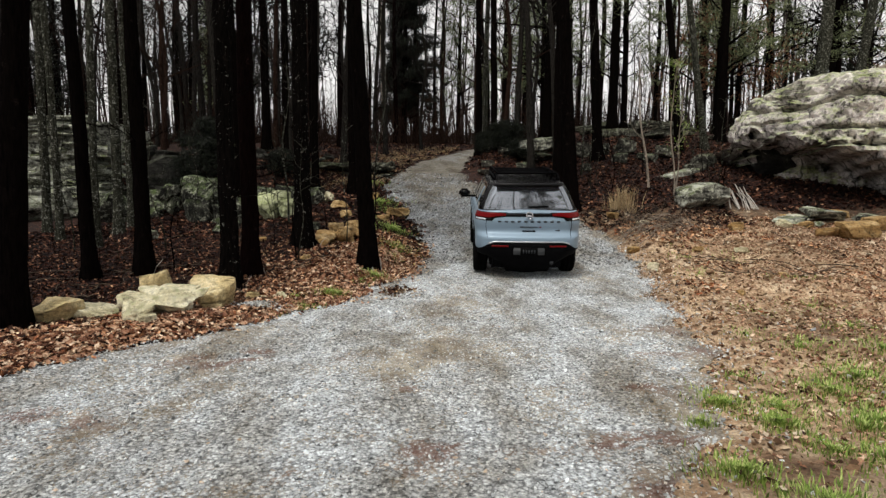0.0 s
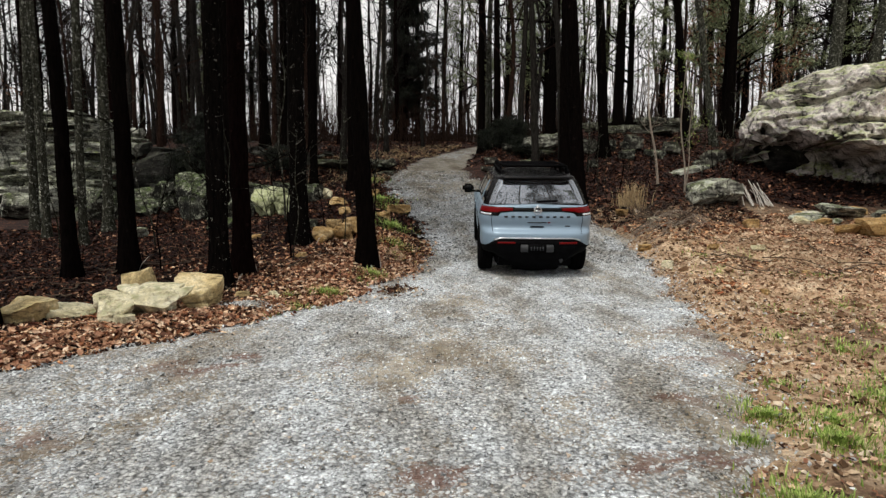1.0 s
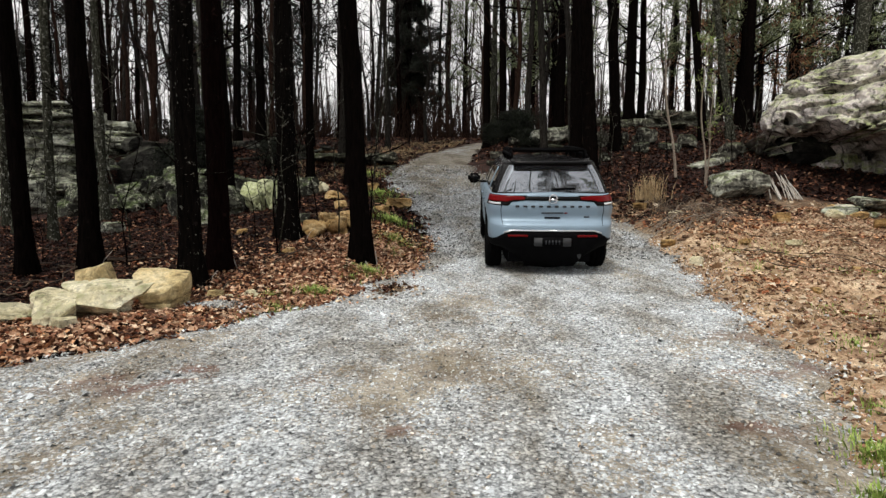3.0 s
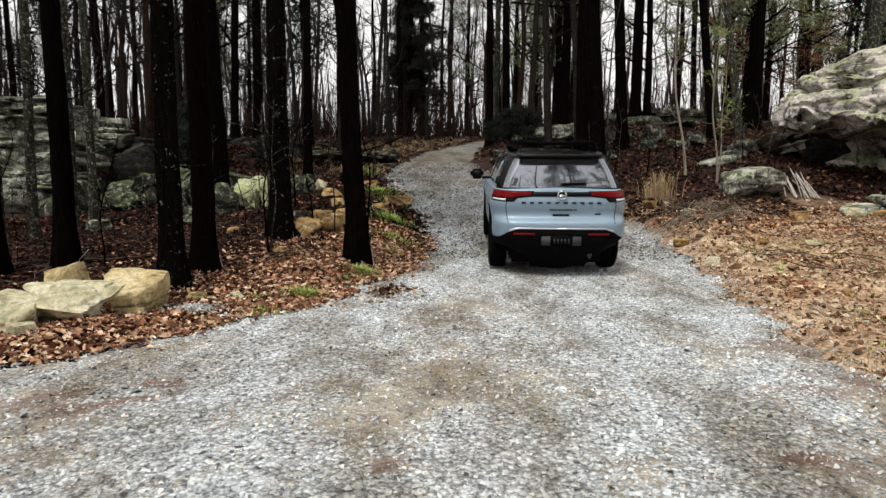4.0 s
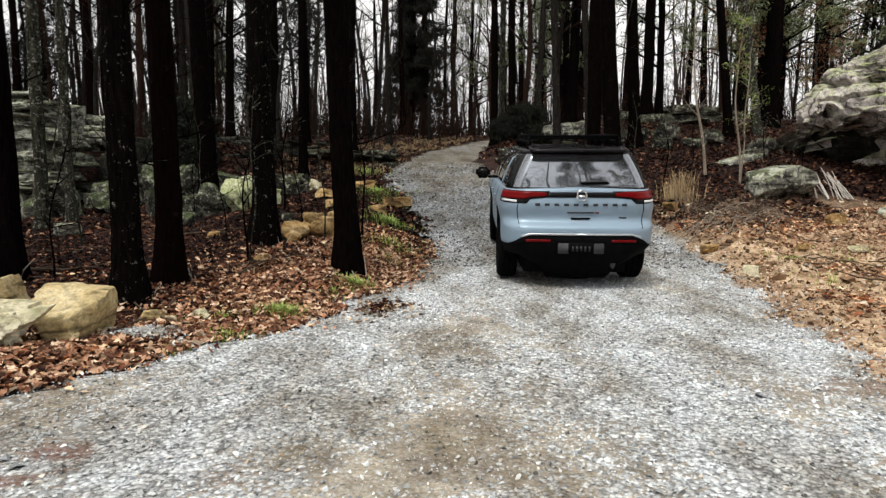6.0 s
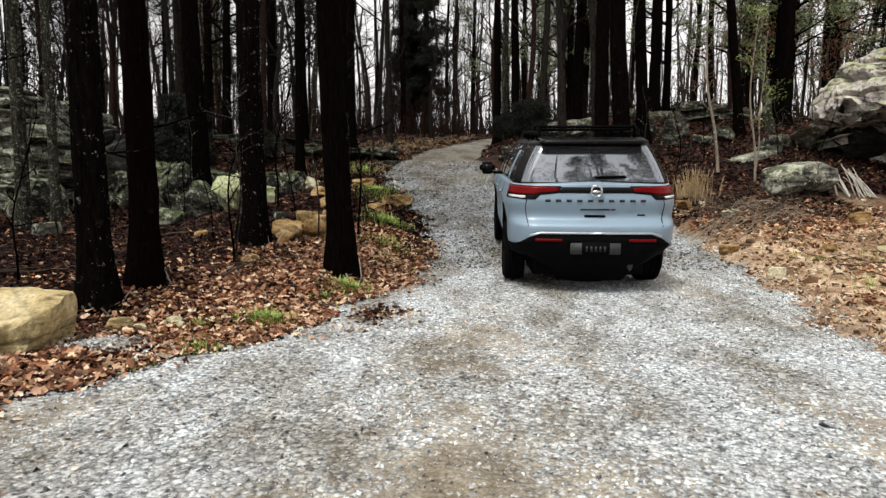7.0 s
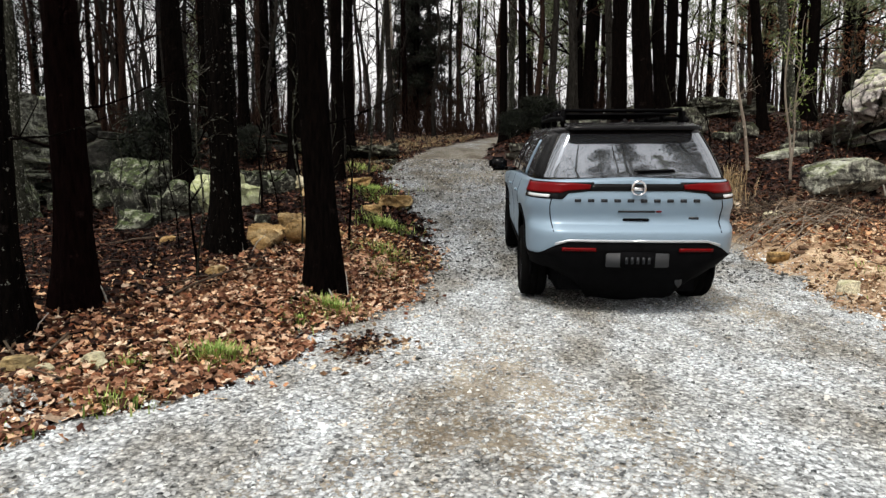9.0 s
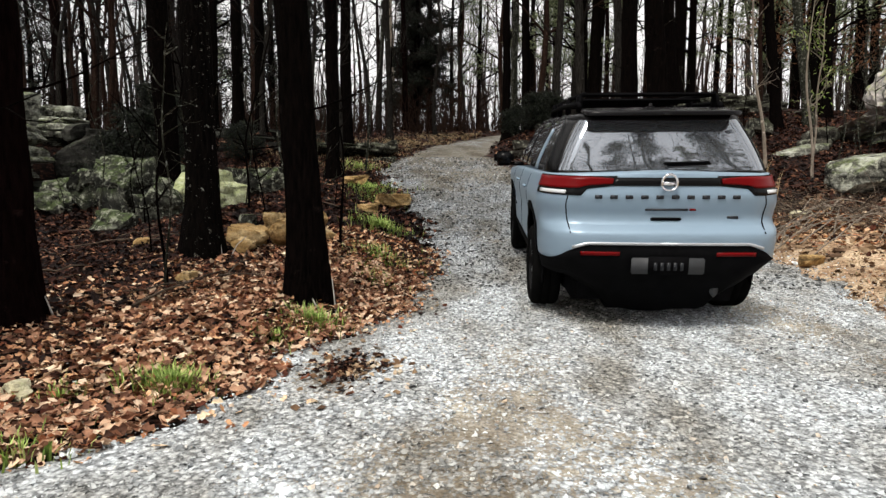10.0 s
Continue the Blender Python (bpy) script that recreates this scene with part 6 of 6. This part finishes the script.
x, y = scatter(r, 70000, 1.5, 10.5, 3.5, 16.5, lambda x, y, r: woods(x, y, r) & (x > 1) & (r.uniform(size=len(x)) < 0.22 + 0.6 * step(0.5, 4, -in_road(x, y))))
size = r.uniform(0.012, 0.034, len(x))
strewn("leaf_litter", leaf_shapes, leaf_faces, x, y, ground_z(x, y) + 0.012, size, 0.35, r, LEAF_TAN, "weathered tan leaves on the bare bank", "leaves")
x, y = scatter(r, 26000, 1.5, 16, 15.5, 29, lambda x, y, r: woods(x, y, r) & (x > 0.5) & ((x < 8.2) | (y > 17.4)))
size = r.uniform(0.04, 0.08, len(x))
strewn("leaf_litter", leaf_shapes, leaf_faces, x, y, ground_z(x, y) + 0.02, size, 0.45, r, LEAF_SHADED_WET, "dark reddish dead leaves on the far slope", "leaves")


def blades(r, n, spread, tall, lay=0.5):
    """A tuft: bent tapering blades."""
    a = r.uniform(0, 6.3, n)
    out = np.abs(r.normal(size=n)) * spread
    base = np.stack([np.cos(a) * out, np.sin(a) * out, np.zeros(n)], -1)
    b = a + r.normal(size=n) * 0.8
    h = tall * r.uniform(0.5, 1.1, n)
    lean = h * r.uniform(0.1, lay, n) * 1.4
    d = np.stack([np.cos(b), np.sin(b), np.zeros(n)], -1)
    s = np.stack([-np.sin(b), np.cos(b), np.zeros(n)], -1) * (0.0035 + 0.003 * r.uniform(size=(n, 1)))
    up = np.array([0, 0, 1.0])
    mid = base + d * (lean * 0.35)[:, None] + up * (h * 0.6)[:, None]
    tip = base + d * lean[:, None] + up * h[:, None]
    v = np.stack([base - s, base + s, mid + s * 0.8, mid - s * 0.8, tip], 1).reshape(-1, 3)
    k = (np.arange(n) * 5)[:, None]
    return v, [np.array([[0, 1, 2, 3]]) + k, np.array([[3, 2, 4]]) + k]


def sward(name, tufts, mat, label, lay=0.5):
    """Tufts of grass as one sheet of stuff."""
    vs, quads, tris, k = [], [], [], 0
    for x, y, n, spread, tall in tufts:
        n, tall = (int(1.3 * n), 0.75 * tall) if n >= 400 else (n, tall)
        v, (q, t) = blades(r, n, spread, tall, lay)
        v = v + (x, y, 0)
        v[:, 2] += np.where(in_road(v[:, 0], v[:, 1]) > 0, road_z(v[:, 0], v[:, 1]), ground_z(v[:, 0], v[:, 1])) - 0.005
        vs.append(v)
        quads.append(q + k)
        tris.append(t + k)
        k += len(v)
    return thing(name, mesh_from(name, np.concatenate(vs), [np.concatenate(quads), np.concatenate(tris)], mat), label, "grass", kind="stuff")


sward("grass", [(-1.75, 9.35, 420, 0.13, 0.15), (-1.25, 10.75, 420, 0.15, 0.15), (-1.28, 14.9, 520, 0.26, 0.22), (-1.9, 18.0, 400, 0.4, 0.2), (-2.0, 8.45, 120, 0.12, 0.09), (-2.26, 9.1, 120, 0.14, 0.07),
                (-2.6, 8.9, 90, 0.16, 0.06), (-1.45, 10.3, 140, 0.14, 0.08), (-1.05, 13.3, 260, 0.3, 0.12), (-1.5, 16.9, 260, 0.3, 0.15), (-2.7, 21.3, 300, 0.4, 0.2), (-2.3, 8.0, 60, 0.1, 0.06), (-1.0, 12.4, 120, 0.2, 0.1)],
      GRASS, "green grass tufts growing through dead leaves")
sward("grass", [(2.7, 4.6, 500, 0.2, 0.06), (3.3, 4.3, 600, 0.25, 0.07), (3.0, 3.3, 600, 0.22, 0.07), (3.9, 4.6, 500, 0.25, 0.07), (2.6, 3.8, 400, 0.18, 0.06), (4.6, 5.3, 400, 0.3, 0.06), (2.3, 4.75, 500, 0.15, 0.07), (2.5, 4.25, 500, 0.16, 0.08), (1.85, 3.5, 500, 0.16, 0.09), (2.15, 3.1, 600, 0.22, 0.09), (3.35, 4.95, 600, 0.28, 0.08), (3.75, 5.25, 600, 0.30, 0.08), (3.9, 6.3, 300, 0.22, 0.06),
                (2.9, 3.6, 400, 0.2, 0.09), (4.5, 5.9, 500, 0.4, 0.07), (2.75, 5.4, 160, 0.16, 0.05), (4.9, 7.0, 200, 0.3, 0.06), (3.6, 6.9, 140, 0.2, 0.05), (1.95, 4.3, 120, 0.08, 0.06), (5.4, 8.6, 160, 0.35, 0.06), (4.4, 8.3, 120, 0.35, 0.05),
                (3.1, 4.2, 260, 0.18, 0.08), (6.0, 10.2, 160, 0.4, 0.07), (4.7, 10.8, 120, 0.3, 0.06), (5.1, 12.4, 140, 0.4, 0.07), (6.3, 12.9, 140, 0.4, 0.07)], GRASS, "fresh green grass tufts on bare earth")
sward("dry_grass", [(5.05, 17.0, 110, 0.16, 0.72), (4.8, 16.8, 60, 0.16, 0.5), (5.3, 17.2, 80, 0.18, 0.66), (5.2, 16.7, 60, 0.26, 0.35)], STRAW, "straw-coloured clump of tall dead grass", 0.3)
x0, y0 = scatter(r, 2400, 1.6, 9, 3, 14, lambda x, y, r: in_road(x, y) < -0.15)
sward("dry_grass", [(a, b, 9, 0.07, 0.045) for a, b in zip(x0[:900], y0[:900])], STRAW, "short dead grass thinly covering the bank", 0.9)


def stick(points, radius, label, group, mat=TWIG, name="stick"):
    v, q = tube(points, np.linspace(radius, radius * 0.5, len(points)), 6)
    return thing(name, mesh_from(name, v, q, mat, True), label, "branch", group)


# pale sticks propped against the boulder
for k in range(15):
    x = 8.36 + 0.045 * k + r.uniform(-0.05, 0.05)
    z = float(ground_z(x, 17.1))
    top = (x - 0.13 + 0.05 * r.normal(), 17.45 + 0.06 * r.normal(), z + r.uniform(0.42, 0.72))
    foot = (x + 0.10 * r.uniform(-0.5, 1.0), 17.05 + 0.08 * r.normal(), z - 0.03)
    stick([foot, tuple((a + b) / 2 + 0.02 * r.normal() for a, b in zip(foot, top)), top], r.uniform(0.011, 0.021), "pale weathered stick leaning by the boulder", "sticks leaning by the boulder", BONE)
# bleached twigs standing at the trunks' feet
for x, y in ((-3.2, 9.5), (-3.35, 9.45), (-3.1, 10.3), (-3.25, 10.25), (-1.25, 11.0), (-1.15, 11.1), (-2.75, 12.6), (-2.65, 12.55), (-4.85, 9.8)):
    z = float(ground_z(x, y))
    a, h = r.uniform(-1, 1), r.uniform(0.15, 0.4)
    stick([(x, y, z - 0.02), (x + 0.1 * a, y, z + 0.6 * h), (x + 0.22 * a, y + 0.03, z + h)], 0.008, "thin bleached twig at a trunk's foot", "bleached twigs", BONE)
# brush and twigs on the ground
for k in range(110):
    left_side = k % 2
    x, y = (r.uniform(-7, -1.6), r.uniform(8.5, 17)) if left_side else (r.uniform(4.2, 8.5), r.uniform(10.5, 18))
    if in_road(np.array(x), np.array(y)) > -0.9:
        continue
    a, n = r.uniform(0, 6.3), 5
    d = r.uniform(0.15, 0.7)
    px = x + np.linspace(-d, d, n) * math.cos(a) + r.normal(size=n) * 0.03
    py = y + np.linspace(-d, d, n) * math.sin(a) + r.normal(size=n) * 0.03
    stick(np.stack([px, py, ground_z(px, py) + 0.03 + 0.05 * r.uniform(size=n)], -1), r.uniform(0.006, 0.016), "dead twig lying on the ground", "fallen twigs")
bits = []
for k in range(140):
    x, y = 5.5 + 0.6 * r.normal(), 15.0 + 0.45 * r.normal()
    a = r.uniform(0, 6.3)
    grow(r, bits, (x, y, float(ground_z(x, y)) + 0.02), (math.cos(a), math.sin(a), r.uniform(0.0, 0.5)), r.uniform(0.4, 0.9), 0.008, 1, 0.12)
thing("brush", joined("brush", bits, TWIG), "tangled dead brush heaped on the bank", "brush", kind="stuff")

x, y = scatter(r, 5000, 4.4, 7.6, 13.7, 16.6, lambda x, y, r: (in_road(x, y) < -0.1) & (((x - 5.7) / 1.3) ** 2 + ((y - 15.1) / 0.9) ** 2 < 1.3 * r.uniform(size=len(x))))
strewn("leaf_litter", leaf_shapes, leaf_faces, x, y, ground_z(x, y) + 0.02, r.uniform(0.03, 0.07, len(x)), 0.5, r, LEAF, "dark dead leaves caught in the brush", "leaves")
x, y = scatter(r, 21000, 1.8, 14, 3.2, 17.0, lambda x, y, r: in_road(x, y) < -0.02)
size = 0.012 + 0.035 * r.uniform(size=len(x)) ** 3
strewn("earth_clods", chips, pf, x, y, ground_z(x, y) + size * 0.2, size, 0.5, r, CLOD, "tan clods and stone chips on the bank", "clods")

x, y = scatter(r, 9000, 3.6, 10.5, 8, 16.5, lambda x, y, r: (in_road(x, y) < -0.5) & (fbm(flat(x, y), 0.9, 33, 3) > 0.3))
strewn("leaf_litter", leaf_shapes, leaf_faces, x, y, ground_z(x, y) + 0.015, r.uniform(0.025, 0.055, len(x)), 0.4, r, LEAF, "drifts of dark dead leaves on the bank", "leaves")
for k in range(30):
    x, y = 5.4 + 0.5 * r.normal(), 14.7 + 0.3 * r.normal()
    a, n = r.uniform(-0.5, 0.9), 7
    t = np.linspace(-1, 1, n) * r.uniform(0.3, 0.6)
    px, py = x + t * math.cos(a), y + t * math.sin(a)
    stick(np.stack([px, py, ground_z(px, py) + 0.05 + 0.22 * (1 - (t / t[-1]) ** 2) * r.uniform(0.4, 1)], -1), r.uniform(0.007, 0.012), "pale bent stick in the brush", "pale sticks in the brush", BARK_PALE)

x, y = scatter(r, 26000, -5.5, 0, 5.2, 13, lambda x, y, r: (in_road(x, y) < 0.1 * r.uniform(size=len(x))) & (x < -0.3) & (r.uniform(size=len(x)) < step(-2.6, -0.2, in_road(x, y))))
strewn("leaf_litter", leaf_shapes, leaf_faces, x, y, np.maximum(ground_z(x, y), road_z(x, y) - 0.02) + 0.03, r.uniform(0.024, 0.055, len(x)), 0.45, r, LEAF_TAN, "dry bleached leaves along the track's edge", "leaves")

# washed-out gravel beside the blocks, and the muddy notch in the track's edge
t, d = r.uniform(0, 6.3, 420), np.abs(r.normal(size=420))
x, y = -2.62 + 0.19 * d * np.cos(t), 8.3 + 0.11 * d * np.sin(t)
size = r.uniform(0.008, 0.022, 420)
strewn("gravel", chips, pf, x, y, ground_z(x, y) + 0.06 + size * 0.2, size, 0.5, r, PEBBLE, "washed-out grey gravel lying on dead leaves", "gravel")
t, d = r.uniform(0, 6.3, 220), np.abs(r.normal(size=220))
x, y = -0.78 + 0.13 * d * np.cos(t), 9.7 + 0.2 * d * np.sin(t)
strewn("leaf_litter", leaf_shapes, leaf_faces, x, y, np.maximum(road_z(x, y), ground_z(x, y)) + 0.012, r.uniform(0.02, 0.035, 220), 0.4, r, LEAF_SHADED_WET, "wet dark leaves in a muddy notch of the track's edge", "leaves")
t, d = r.uniform(0, 6.3, 160), np.abs(r.normal(size=160))
x, y = -0.72 + 0.2 * d * np.cos(t), 9.7 + 0.28 * d * np.sin(t)
size = r.uniform(0.012, 0.035, 160)
strewn("earth_clods", chips, pf, x, y, np.maximum(road_z(x, y), ground_z(x, y)) + size * 0.2, size, 0.5, r, CLOD, "muddy clods at the broken edge of the track", "clods")

# stones strayed over the track's outer edge, and rubble on the bank
x, y = scatter(r, 30000, 0.6, 6.0, 2.6, 15, lambda x, y, r: (x > 0.9) & (in_road(x, y) < 0.05) & (r.uniform(size=len(x)) < 0.9 * step(-0.95, 0.05, in_road(x, y)) ** 1.6))
size = 0.006 + 0.016 * r.uniform(size=len(x)) ** 3
strewn("gravel", chips, pf, x, y, ground_z(x, y) + size * 0.2, size, 0.5, r, PEBBLE, "grey stones strayed onto the earth beside the track", "gravel")
x, y = scatter(r, 1500, 3.8, 11.5, 7.5, 17, lambda x, y, r: (in_road(x, y) < -0.3) & (r.uniform(size=len(x)) < 0.25 + 0.75 * step(8, 15, y)))
size = 0.025 + 0.075 * r.uniform(size=len(x)) ** 4
strewn("earth_clods", chips, pf, x, y, ground_z(x, y) + size * 0.25, size, 0.35, r, CLOD, "tan rubble strewn over the bank", "clods")
x, y = scatter(r, 9000, 0.8, 6.5, 2.6, 13, lambda x, y, r: (x > 0.9) & (np.abs(in_road(x, y) + 0.25) < 0.5 * r.uniform(size=len(x))))
size = 0.006 + 0.03 * r.uniform(size=len(x)) ** 4
strewn("earth_clods", chips, pf, x, y, np.maximum(road_z(x, y), ground_z(x, y)) + size * 0.2, size, 0.5, r, CLOD, "brown crumbs of earth along the track's edge", "clods")

# dead grass and leaves along the upper track's verge
x0, y0 = scatter(r, 1400, -6.5, 0.8, 20.5, 33, lambda x, y, r: (in_road(x, y) < -0.1) & (in_road(x, y) > -3.5))
sward("dry_grass", [(a, b, 12, 0.16, 0.14) for a, b in zip(x0[:420], y0[:420])], STRAW, "dead grass on the upper track's verge", 0.8)
x, y = scatter(r, 9000, -9, 6, 25, 36, lambda x, y, r: in_road(x, y) < -0.1)
strewn("leaf_litter", leaf_shapes, leaf_faces, x, y, ground_z(x, y) + 0.02, r.uniform(0.05, 0.09, len(x)), 0.45, r, LEAF_SHADED_WET, "dark dead leaves at the top of the slope", "leaves")
